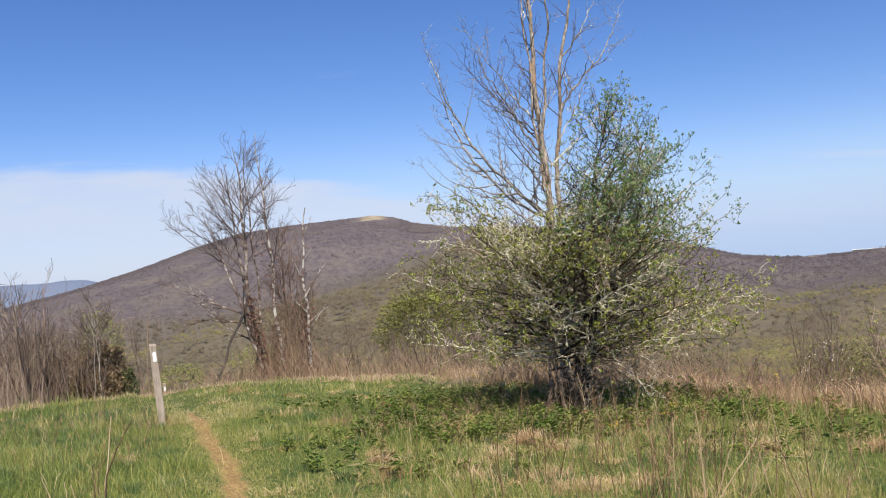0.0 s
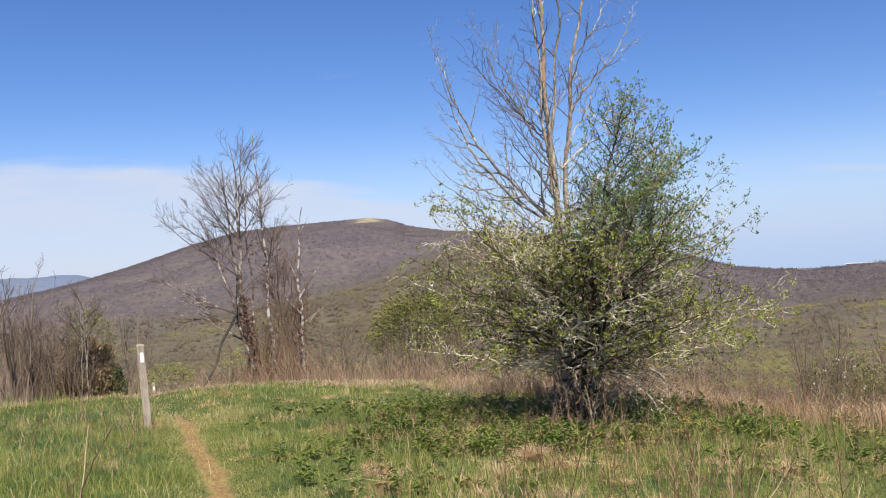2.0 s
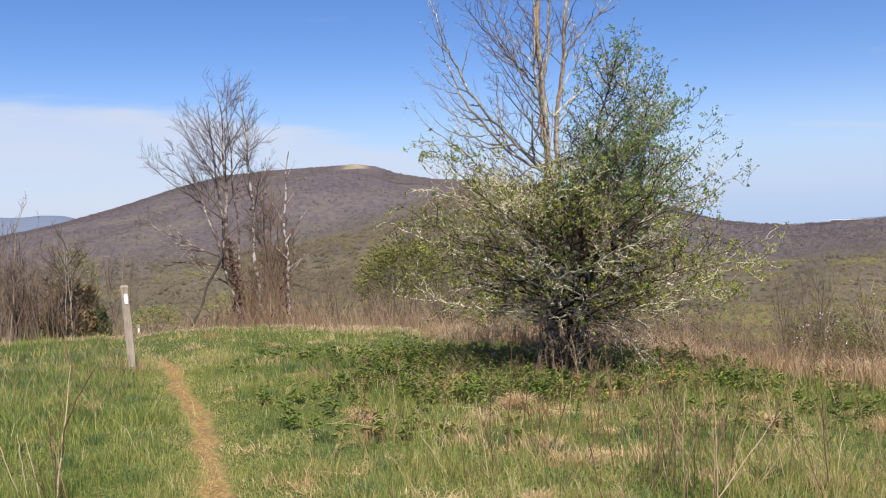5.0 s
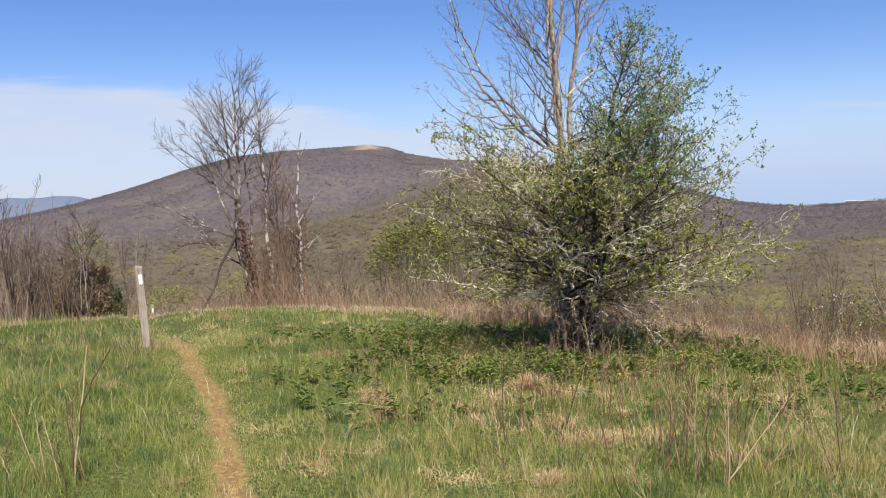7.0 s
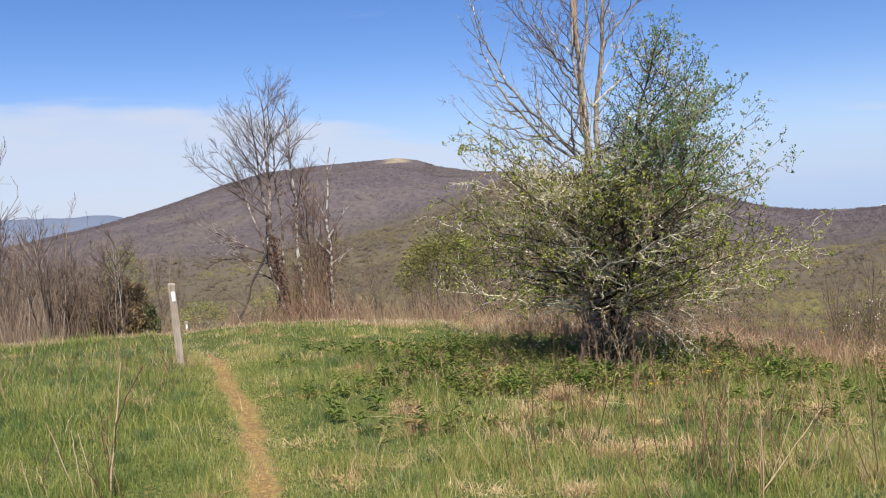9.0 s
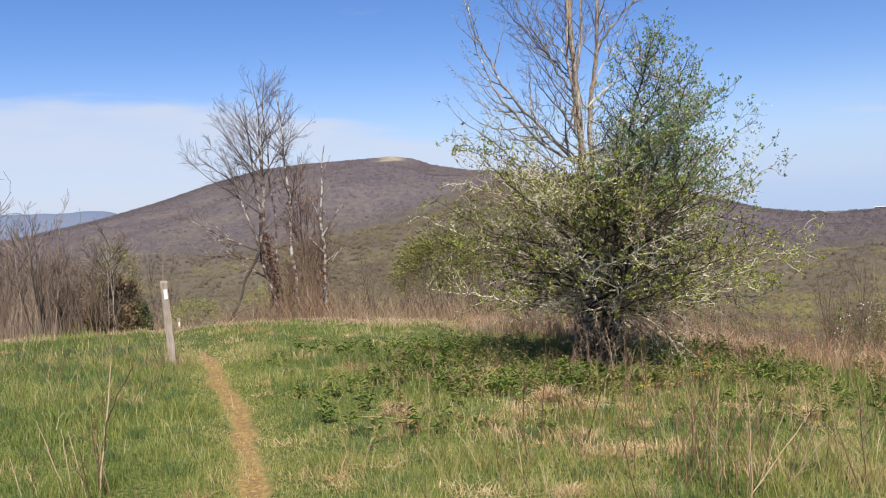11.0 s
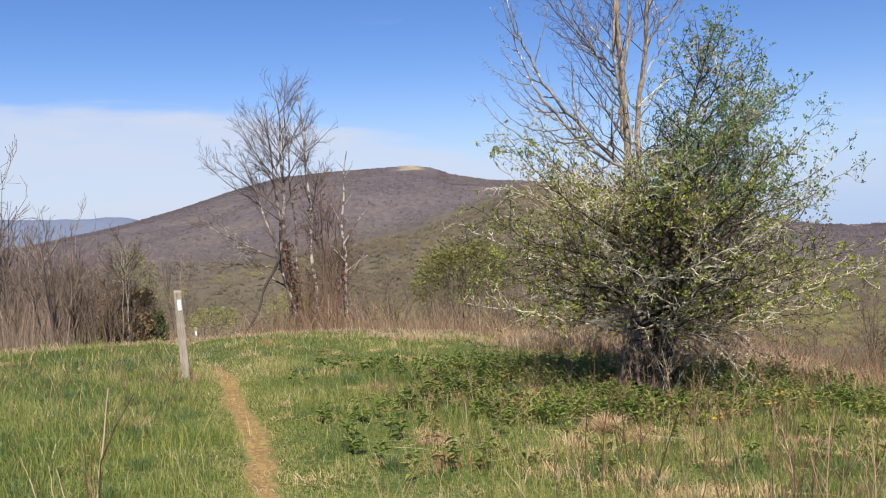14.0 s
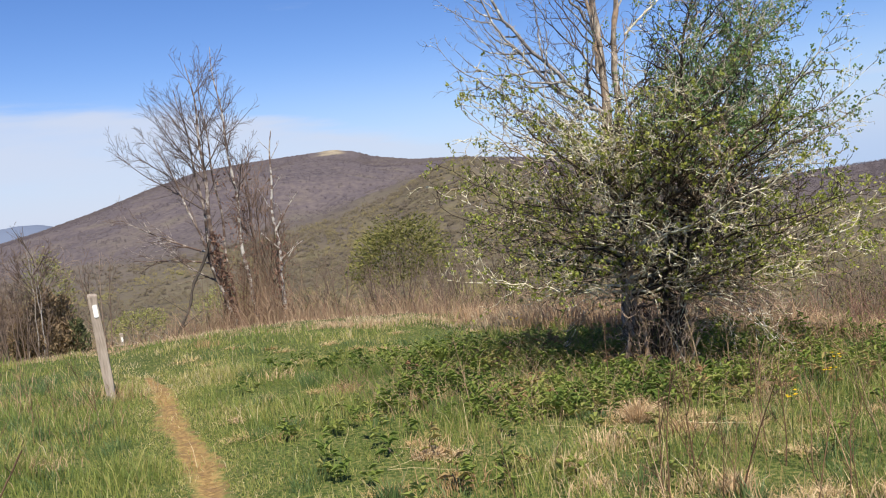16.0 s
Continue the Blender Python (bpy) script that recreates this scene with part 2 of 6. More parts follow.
M_BIRCHDARK = material("dark_mottled_birch_bark", [(0.25, (0.09, 0.07, 0.055)), (0.44, (0.17, 0.125, 0.10)), (0.55, (0.42, 0.365, 0.32)), (0.72, (0.68, 0.64, 0.59))], scale=5, detail=6,
                       bump=0.3, bump_scale=20, spots=((0.11, 0.072, 0.056), 0.47, 0.55, 4))
M_TWIG = material("bare_twigs", [(0.3, (0.09, 0.065, 0.056)), (0.6, (0.155, 0.117, 0.102)), (0.8, (0.28, 0.228, 0.20))], scale=3, bump=0)
M_RUSTTWIG = material("russet_twigs", [(0.3, (0.13, 0.085, 0.062)), (0.6, (0.215, 0.145, 0.105)), (0.8, (0.33, 0.25, 0.19))], scale=3, bump=0)
M_GREYTWIG = material("grey_brown_saplings", [(0.3, (0.11, 0.075, 0.058)), (0.6, (0.20, 0.142, 0.11)), (0.8, (0.34, 0.265, 0.205))], scale=1.5, bump=0, objrand=0.5)
M_LEAF = material("young_yellow_green_leaves", [(0.2, (0.15, 0.18, 0.03)), (0.5, (0.30, 0.335, 0.058)), (0.8, (0.50, 0.50, 0.125))], scale=2.5, bump=0, island=0.7, rough=0.45,
                  translucent=0.45, spec=0.4)
M_LEAF2 = material("young_green_leaves", [(0.2, (0.09, 0.17, 0.05)), (0.5, (0.17, 0.27, 0.08)), (0.8, (0.30, 0.38, 0.14))], scale=2.5, bump=0, island=0.7, rough=0.4,
                   translucent=0.35, spec=0.45)
M_SCRUB = material("olive_scrub_leaves", [(0.2, (0.13, 0.135, 0.045)), (0.5, (0.205, 0.20, 0.07)), (0.8, (0.30, 0.27, 0.11))], scale=1, bump=0, island=0.7, translucent=0.35)
M_VINE = material("dead_vine_leaves", [(0.2, (0.12, 0.06, 0.042)), (0.5, (0.20, 0.11, 0.078)), (0.8, (0.29, 0.18, 0.13))], scale=2, bump=0, island=0.6, translucent=0.2)
M_CEDARBROWN = material("rusty_cedar_foliage", [(0.2, (0.15, 0.105, 0.06)), (0.5, (0.25, 0.175, 0.10)), (0.8, (0.37, 0.265, 0.16))], scale=1.5, bump=0, island=0.6, translucent=0.15)
M_CEDAR = material("cedar_foliage", [(0.2, (0.055, 0.065, 0.028)), (0.5, (0.09, 0.10, 0.042)), (0.8, (0.14, 0.145, 0.06))], scale=1.5, bump=0, island=0.5, translucent=0.1)
M_WOODS = material("spring_woods", [(0.0, (0.128, 0.106, 0.084)), (0.3, (0.148, 0.122, 0.088)), (0.5, (0.162, 0.138, 0.088)), (0.72, (0.205, 0.172, 0.09)), (1.0, (0.235, 0.218, 0.088))],
                   scale=0.25, bump=0, attr="tone", rough=0.95, spec=0.05, translucent=0.3)
# bluish haze of the distance is mixed into these crown colours
M_HAZEWOODS = material("haze_tinted_woods", [(0.0, (0.098, 0.083, 0.094)), (0.3, (0.116, 0.097, 0.104)), (0.5, (0.132, 0.110, 0.106)), (0.75, (0.148, 0.127, 0.098)), (1.0, (0.154, 0.144, 0.088))],
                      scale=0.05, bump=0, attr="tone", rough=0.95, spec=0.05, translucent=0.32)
M_ROOF = material("pale_metal_roof", [(0.3, (0.46, 0.47, 0.48)), (0.7, (0.58, 0.59, 0.60))], scale=1, bump=0.1)
M_SIDING = material("tan_siding", [(0.3, (0.32, 0.26, 0.2)), (0.7, (0.44, 0.37, 0.3))], scale=1, bump=0.1)
M_PANE = material("dark_pane", [(0.3, (0.07, 0.08, 0.09)), (0.7, (0.11, 0.12, 0.13))], scale=1, bump=0, rough=0.1, spec=0.5)

# ---------------------------------------------------------------- mesh helpers


def np_mesh(name, verts, faces, mat, tone=None, smooth=False):
    """A mesh from numpy arrays; faces all have the same number of corners."""
    verts, faces = np.asarray(verts, dtype=np.float32), np.asarray(faces, dtype=np.int32)
    me = bpy.data.meshes.new(name)
    k = faces.shape[1]
    me.vertices.add(len(verts))
    me.vertices.foreach_set("co", verts.ravel())
    me.loops.add(faces.size)
    me.loops.foreach_set("vertex_index", faces.ravel())
    me.polygons.add(len(faces))
    me.polygons.foreach_set("loop_start", np.arange(0, faces.size, k, dtype=np.int32))
    me.polygons.foreach_set("use_smooth", np.full(len(faces), smooth))
    if tone is not None:
        me.attributes.new("tone", "FLOAT", "POINT").data.foreach_set("value", np.asarray(tone, dtype=np.float32))
    me.update(calc_edges=True)
    me.validate()
    if mat:
        me.materials.append(mat)
    return me


def part(name, data, parent, label=""):
    ob = new(name, data)
    ob.parent = parent
    return tagged(ob, label)


def bm_mesh(name, bm, mat):
    me = bpy.data.meshes.new(name)
    bm.to_mesh(me)
    bm.free()
    me.materials.append(mat)
    return me


def lattice(ix, iy, seed):
    v = np.sin(ix * 127.1 + iy * 311.7 + seed * 74.7) * 43758.5453
    return v - np.floor(v)


def vnoise(x, y, seed=0):
    """Smooth value noise in 0..1 on numpy arrays."""
    x, y = np.asarray(x, dtype=np.float64), np.asarray(y, dtype=np.float64)
    ix, iy = np.floor(x), np.floor(y)
    fx, fy = x - ix, y - iy
    fx, fy = fx * fx * (3 - 2 * fx), fy * fy * (3 - 2 * fy)
    a, b = lattice(ix, iy, seed), lattice(ix + 1, iy, seed)
    c, d = lattice(ix, iy + 1, seed), lattice(ix + 1, iy + 1, seed)
    return (a * (1 - fx) + b * fx) * (1 - fy) + (c * (1 - fx) + d * fx) * fy


def fbm(x, y, seed=0, octaves=4):
    s, w, tot = 0.0, 0.5, 0.0
    for i in range(octaves):
        s = s + w * vnoise(x * 2 ** i, y * 2 ** i, seed + i)
        tot += w
        w *= 0.5
    return s / tot


def sstep(a, b, x):
    t = np.clip((x - a) / (b - a), 0, 1)
    return t * t * (3 - 2 * t)


# ---------------------------------------------------------------- the lie of the land
def edge_y(x):
    """Where the green meadow ends, ahead."""
    return np.interp(x, [-12, -8, -4, 0, 1.5, 3, 5, 7, 10], [14, 15.2, 16.3, 15.3, 13.8, 12.3, 9.6, 7.4, 5])


def path_x(y):
    """The middle of the footpath."""
    return np.interp(y, [-8, 0, 3, 5.5, 8.1, 10, 12.2, 14.5, 18, 24], [1.9, 0.32, -0.32, -0.98, -1.66, -2.3, -3.0, -3.9, -5.6, -8.4])


SKY_AZ = [-60, -40, -30, -26, -22, -20.3, -17.2, -13.8, -11, -8.1, -5.2, -2.5, -1.2, 0, 2.4, 6, 12, 17, 20.5, 22.6, 27, 30, 32.5, 40, 60]
SKY_EL = [-2.5, -2.4, -2.1, -1.7, -0.98, -0.65, 0.15, 1.2, 1.9, 2.15, 2.28, 2.42, 2.2, 1.75, 1.3, 1.05, 0.3, -1.0, -2.05, -2.3, -2.2, -2.05, -1.7, -1.4, -1.6]


def land(x, y):
    """Height of the ground."""
    x, y = np.asarray(x, dtype=np.float64), np.asarray(y, dtype=np.float64)
    r, az = np.hypot(x, y), np.degrees(np.arctan2(x, y))
    # the meadow on its ridge
    near = 0.12 - 0.045 * y - 0.03 * np.clip(x, -4, 60) - 0.010 * np.clip(x - 3.5, 0, 60) ** 1.5
    past = np.clip(y - edge_y(np.clip(x, -12, 10)), 0, None)
    near = near - 0.088 * past - 0.0006 * np.clip(past - 10, 0, 60) ** 2 - 0.0012 * np.clip(-x - 6, 0, 80) ** 2 * 0.6
    near = near + (fbm(x * 0.45, y * 0.45, 3) - 0.5) * 0.16 + (fbm(x * 1.7, y * 1.7, 9, 2) - 0.5) * 0.05
    near = near - 0.10 * sstep(-2.4, -5.0, x) * sstep(9, 13.5, y)
    near = near - 0.75 * np.exp(-((x + 7.6) / 1.5) ** 2 - ((y - 26.6) / 2.4) ** 2)      # a hollow past the crest
    d = np.abs(x - path_x(y))
    near = near - 0.05 * np.exp(-(d / 0.2) ** 2)
    # slopes falling away on all sides into the valley
    fall = -4.0 - 0.20 * np.clip(r - 40, 0, 320) - 0.03 * np.clip(r - 360, 0, 240)
    fall = fall + (fbm(x * 0.02, y * 0.02, 21) - 0.5) * 10 * sstep(40, 160, r)
    # the mountain across the valley, its skyline by bearing
    R = np.interp(az, [-60, -22, -5, 8, 20, 60], [2300, 2700, 2600, 2300, 1800, 1700])
    top = R * np.tan(np.radians(np.interp(az, SKY_AZ, SKY_EL))) + 1.7
    base = -78.0
    t = np.clip((r - 480) / (R - 480), 0, 1)
    spur = (fbm(x * 0.0016 + 7, y * 0.0016, 31, 3) - 0.5)
    rise = base + (top - base) * (0.35 * t + 0.65 * t ** 1.7) + (spur * 150 + (fbm(x * 0.005 + 4, y * 0.005, 35, 3) - 0.5) * 85) * np.sin(np.pi * t) * 0.75
    # a nearer spur with spring growth
    rise = rise + 70 * np.exp(-((az - 5.5) / 6.5) ** 2 - ((r - 1000) / 330) ** 2)
    back = np.clip(r - R, 0, None)
    far = np.where(r > R, top - 0.16 * back, rise)
    # hills at the end of the valley, painted blue for haze
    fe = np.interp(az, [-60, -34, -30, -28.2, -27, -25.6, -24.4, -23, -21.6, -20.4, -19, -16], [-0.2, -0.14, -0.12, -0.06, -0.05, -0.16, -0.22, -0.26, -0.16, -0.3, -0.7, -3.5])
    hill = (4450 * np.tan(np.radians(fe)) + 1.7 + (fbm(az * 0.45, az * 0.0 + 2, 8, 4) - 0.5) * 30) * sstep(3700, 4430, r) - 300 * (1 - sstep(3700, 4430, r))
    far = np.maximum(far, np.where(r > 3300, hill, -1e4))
    far = np.where(r > R, np.maximum(far, -320), far)
    w1, w2 = sstep(22, 75, r), sstep(420, 620, r)
    z = near * (1 - w1) + fall * w1
    return z * (1 - w2) + far * w2


def zat(x, y):
    return float(land(x, y))


def build_ground():
    az = np.concatenate([np.arange(-180, -48, 3.0), np.arange(-48, 48, 0.32), np.arange(48, 180, 3.0)])
    r = np.concatenate([[0.0], np.geomspace(0.5, 30, 120), np.geomspace(31, 1400, 90), np.linspace(1420, 2760, 72), np.geomspace(2800, 4900, 22)])
    A, Rr = np.meshgrid(np.radians(az), r, indexing="ij")
    X, Y = Rr * np.sin(A), Rr * np.cos(A)
    Z = land(X, Y)
    na, nr = A.shape
    idx = np.arange(na * nr).reshape(na, nr)
    nxt = np.roll(idx, -1, axis=0)
    F = np.stack([idx[:, :-1], nxt[:, :-1], nxt[:, 1:], idx[:, 1:]], -1).reshape(-1, 4)
    me = np_mesh("ground", np.stack([X, Y, Z], -1).reshape(-1, 3), F[:, ::-1], None, smooth=True)
    return me


def ground_material():
    """Meadow turf close by, leaf litter and bare woods on the slopes, a bald top, distance haze painted in purple-grey
    and blue.
    """
    m = bpy.data.materials.new("meadow_and_woods")
    m.use_nodes = True
    nt = m.node_tree
    N = nt.nodes.new
    bsdf = nt.nodes["Principled BSDF"]
    bsdf.inputs["Roughness"].default_value, bsdf.inputs["Specular IOR Level"].default_value = 0.95, 0.1
    geo = N("ShaderNodeNewGeometry")
    pos = geo.outputs["Position"]

    def tex(scale, detail):
        n = N("ShaderNodeTexNoise")
        n.inputs["Scale"].default_value, n.inputs["Detail"].default_value = scale, detail
        link(nt, pos, n.inputs["Vector"])
        return n.outputs[0]

    def colours(v, stops):
        cr = N("ShaderNodeValToRGB")
        els = cr.color_ramp.elements
        els[0].position, els[0].color = stops[0][0], (*stops[0][1], 1)
        els[1].position, els[1].color = stops[-1][0], (*stops[-1][1], 1)
        for p, c in stops[1:-1]:
            els.new(p).color = (*c, 1)
        link(nt, v, cr.inputs[0])
        return cr.outputs[0]

    def blend(f, p, q):
        mx = N("ShaderNodeMix")
        mx.data_type = "RGBA"
        link(nt, f, mx.inputs["Factor"])
        link(nt, p, mx.inputs["A"])
        link(nt, q, mx.inputs["B"])
        return mx.outputs["Result"]

    def rng(v, lo, hi):
        mr = N("ShaderNodeMapRange")
        mr.interpolation_type = "SMOOTHSTEP"
        mr.inputs[1].default_value, mr.inputs[2].default_value = lo, hi
        link(nt, v, mr.inputs[0])
        return mr.outputs[0]

    def dist(p):
        vm = N("ShaderNodeVectorMath")
        vm.operation = "DISTANCE"
        link(nt, pos, vm.inputs[0])
        vm.inputs[1].default_value = p
        return vm.outputs["Value"]

    turf = colours(tex(30, 9), [(0.36, (0.035, 0.052, 0.014)), (0.5, (0.078, 0.104, 0.028)), (0.64, (0.18, 0.165, 0.06))])
    # the purple-grey stops carry the mountain's haze in the base colour
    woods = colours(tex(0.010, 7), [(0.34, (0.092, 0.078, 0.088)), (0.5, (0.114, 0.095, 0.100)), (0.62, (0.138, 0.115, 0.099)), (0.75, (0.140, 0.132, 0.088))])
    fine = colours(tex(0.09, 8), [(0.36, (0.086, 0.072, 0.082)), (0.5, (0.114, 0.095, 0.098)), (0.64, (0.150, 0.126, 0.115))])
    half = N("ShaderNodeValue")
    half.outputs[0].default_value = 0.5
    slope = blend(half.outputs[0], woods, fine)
    # haze over the farthest hills, painted as one flat blue
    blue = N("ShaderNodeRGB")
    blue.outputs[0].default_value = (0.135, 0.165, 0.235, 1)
    d0 = dist((0, 0, 0))
    scrub = colours(tex(0.14, 10), [(0.36, (0.092, 0.076, 0.056)), (0.46, (0.116, 0.096, 0.065)), (0.54, (0.122, 0.104, 0.065)), (0.63, (0.130, 0.117, 0.065)), (0.7, (0.108, 0.091, 0.061))])
    col = blend(rng(d0, 22, 45), turf, scrub)
    # the haze-tinted slope colour comes in with distance
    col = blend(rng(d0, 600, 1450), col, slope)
    # the nearer spur, leafing out
    spur = N("ShaderNodeMapRange")
    spur.interpolation_type = "SMOOTHSTEP"
    spur.inputs[1].default_value, spur.inputs[2].default_value, spur.inputs[3].default_value, spur.inputs[4].default_value = 120, 430, 0.75, 0
    link(nt, dist((70, 900, -20)), spur.inputs[0])
    olive = colours(tex(0.03, 8), [(0.36, (0.106, 0.088, 0.072)), (0.5, (0.132, 0.110, 0.074)), (0.62, (0.150, 0.130, 0.075))])
    col = blend(spur.outputs[0], col, olive)
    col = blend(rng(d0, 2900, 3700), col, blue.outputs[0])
    bald = colours(tex(0.05, 4), [(0.35, (0.22, 0.18, 0.13)), (0.65, (0.34, 0.29, 0.21))])
    for by in (2590, 2530, 2475):
        inv = N("ShaderNodeMapRange")
        inv.inputs[1].default_value, inv.inputs[2].default_value, inv.inputs[3].default_value, inv.inputs[4].default_value = 26, 44, 1, 0
        link(nt, dist((-112, by, zat(-112, by))), inv.inputs[0])
        col = blend(inv.outputs[0], col, bald)
    inv2 = N("ShaderNodeMapRange")
    inv2.inputs[1].default_value, inv2.inputs[2].default_value, inv2.inputs[3].default_value, inv2.inputs[4].default_value = 10, 20, 1, 0
    link(nt, dist((719, 1585, zat(719, 1585))), inv2.inputs[0])
    col = blend(inv2.outputs[0], col, bald)
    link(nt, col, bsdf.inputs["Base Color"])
    bp, bp2 = N("ShaderNodeBump"), N("ShaderNodeBump")
    bp.inputs["Strength"].default_value, bp.inputs["Distance"].default_value = 0.5, 0.03
    link(nt, tex(25, 5), bp.inputs["Height"])
    bp2.inputs["Strength"].default_value, bp2.inputs["Distance"].default_value = 0.5, 4.0
    link(nt, tex(0.10, 8), bp2.inputs["Height"])
    link(nt, bp.outputs[0], bp2.inputs["Normal"])
    link(nt, bp2.outputs[0], bsdf.inputs["Normal"])
    return m


ground_me = build_ground()
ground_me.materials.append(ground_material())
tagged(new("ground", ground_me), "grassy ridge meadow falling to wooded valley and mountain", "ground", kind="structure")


def build_path():
    ys = np.arange(-4, 13.8, 0.04)
    us = np.linspace(-1, 1, 13)
    Yg, U = np.meshgrid(ys, us, indexing="ij")
    half = 0.125 + 0.14 * fbm(Yg * 1.1, np.sign(U) * 3, 5, 3) + 0.16 * (fbm(Yg * 4, np.sign(U) * 7, 15, 3) - 0.5)
    half = half * (1 - 0.85 * sstep(11.6, 13.8, Yg))
    X = path_x(Yg) + U * half + 0.05 * (fbm(Yg * 0.8, Yg * 0, 2, 2) - 0.5)
    Z = land(X, Yg) + 0.012 + 0.02 * (fbm(X * 5, Yg * 5, 77, 3) - 0.5) * (1 - np.abs(U)) - 0.03 * np.abs(U) ** 4 - 0.05 * sstep(12.9, 13.8, Yg)
    n, k = X.shape
    idx = np.arange(n * k).reshape(n, k)
    F = np.stack([idx[:-1, :-1], idx[:-1, 1:], idx[1:, 1:], idx[1:, :-1]], -1).reshape(-1, 4)
    return np_mesh("footpath", np.stack([X, Yg, Z], -1).reshape(-1, 3), F, M_DIRT, tone=np.abs(U).ravel(), smooth=True)


tagged(new("footpath", build_path()), "narrow trodden bare-earth footpath through meadow grass", "footpath", kind="structure")

# ---------------------------------------------------------------- wood: tubes and growth


class Tubes:
    """Collects tapered tubes, later one mesh."""

    def __init__(self):
        self.v, self.f = [], []

    def tube(self, pts, radii, sides):
        n0 = len(self.v)
        ref = Vector((0.31, 0.95, 0.12))
        for i, (p, r) in enumerate(zip(pts, radii)):
            d = (pts[min(i + 1, len(pts) - 1)] - pts[max(i - 1, 0)]).normalized()
            u = d.cross(ref)
            u = u.normalized() if u.length > 1e-4 else Vector((1, 0, 0))
            w = d.cross(u)
            for k in range(sides):
                a = 2 * math.pi * k / sides
                self.v.append(p + (u * math.cos(a) + w * math.sin(a)) * r)
        for i in range(len(pts) - 1):
            for k in range(sides):
                a, b = n0 + i * sides + k, n0 + i * sides + (k + 1) % sides
                self.f.append((a, b, b + sides, a + sides))

    def mesh(self, name, mat):
        return np_mesh(name, np.array([tuple(p) for p in self.v]), np.array(self.f), mat, smooth=True)


def rand_dir(rng):
    while True:
        v = Vector((rng.uniform(-1, 1), rng.uniform(-1, 1), rng.uniform(-1, 1)))
        if 0.1 < v.length < 1:
            return v.normalized()


def shoot(tb, p, d, length, r, level, P, rng, tips, bend=None):
    """One shoot and its side shoots. P: lists by level (kids, ratio, angle, up, wiggle, seg) and the least radius."""
    last = level >= P["levels"] - 1
    n = max(2, int(length / P["seg"][level]))
    pts, radii, dirs = [p.copy()], [r], [d.copy()]
    step = length / n
    tip_r = max(P["rmin"], r * P["taper"])
    for i in range(n):
        d = d + rand_dir(rng) * P["wiggle"][level] + Vector((0, 0, P["up"][level])) * step
        if bend is not None:
            d = d + bend * step
        d.normalize()
        p = p + d * step
        pts.append(p.copy())
        dirs.append(d.copy())
        radii.append(r + (tip_r - r) * ((i + 1) / n) ** 0.9)
    tb.tube(pts, radii, P["sides"][level])
    tips.append((pts, level))
    if last:
        return
    kids = P["kids"][level]
    count = max(1, int(round(kids * length * rng.uniform(0.8, 1.2))))
    for c in range(count):
        f = rng.uniform(P["from"][level], 1.0)
        i = min(int(f * n), n - 1)
        q = pts[i].lerp(pts[i + 1], f * n - i)
        side = dirs[i].cross(rand_dir(rng)).normalized()
        ang = radians(P["angle"][level] * rng.uniform(0.7, 1.3))
        nd = (dirs[i] * math.cos(ang) + side * math.sin(ang)).normalized()
        nl = length * P["ratio"][level] * rng.uniform(0.55, 1.15) * (1.15 - 0.65 * f)
        nr = max(P["rmin"], radii[i] * 0.55)
        shoot(tb, q, nd, max(nl, P["lmin"]), nr, level + 1, P, rng, tips)


def crooked(tb, p, d, length, r, level, rng, spurs, sag=0.0, fine=1.0):
    """A zigzag thorny limb: kinked segments, crooked side branches and short stiff spurs.
    spurs collects (tip, height along the limb) for the leaf clusters."""
    seg = (0.115, 0.075, 0.05)[level]
    n = max((3, 3, 2)[level], int(length / seg))
    step, side = length / n, d.cross(rand_dir(rng)).normalized()
    pts, radii, dirs = [p.copy()], [r], [d.copy()]
    tip_r = (0.0030, 0.0024, 0.0018)[level] * fine
    for i in range(n):
        kink = (0.30, 0.40, 0.35)[level] * rng.uniform(0.3, 1.0) * (1 if i % 2 else -1)
        go = (d + side * kink + rand_dir(rng) * 0.22 + Vector((0, 0, sag * (i / n)))).normalized()
        d = (d * 0.86 + go * 0.14 + Vector((0, 0, 0.012))).normalized()
        p = p + go * step
        pts.append(p.copy())
        dirs.append(go)
        radii.append(max(tip_r, r * (1 - (i + 1) / n) ** 0.8))
    tb.tube(pts, radii, (5, 4, 3)[level])
    if level == 2:
        spurs.append(pts[-1])
        return
    for i in range(1, n + 1):
        left = length * (1 - i / n)
        if level == 0 and i > 1 and rng.random() < 0.7:
            nd = (dirs[i] * rng.uniform(0.4, 0.9) + dirs[i].cross(rand_dir(rng)).normalized() * 0.8 + Vector((0, 0, 0.12))).normalized()
            crooked(tb, pts[i], nd, (0.18 + 0.42 * left) * rng.uniform(0.5, 1.15), max(0.0035 * fine, radii[i] * 0.6), 1, rng, spurs, sag, fine)
        for _ in range(2 if level else 1):
            if rng.random() < 0.8:
                nd = (dirs[i] * 0.35 + rand_dir(rng) + Vector((0, 0, 0.35))).normalized()
                crooked(tb, pts[i], nd, rng.uniform(0.035, 0.13), max(0.0038 * fine ** 2, radii[i] * 0.5), 2, rng, spurs, 0, fine)


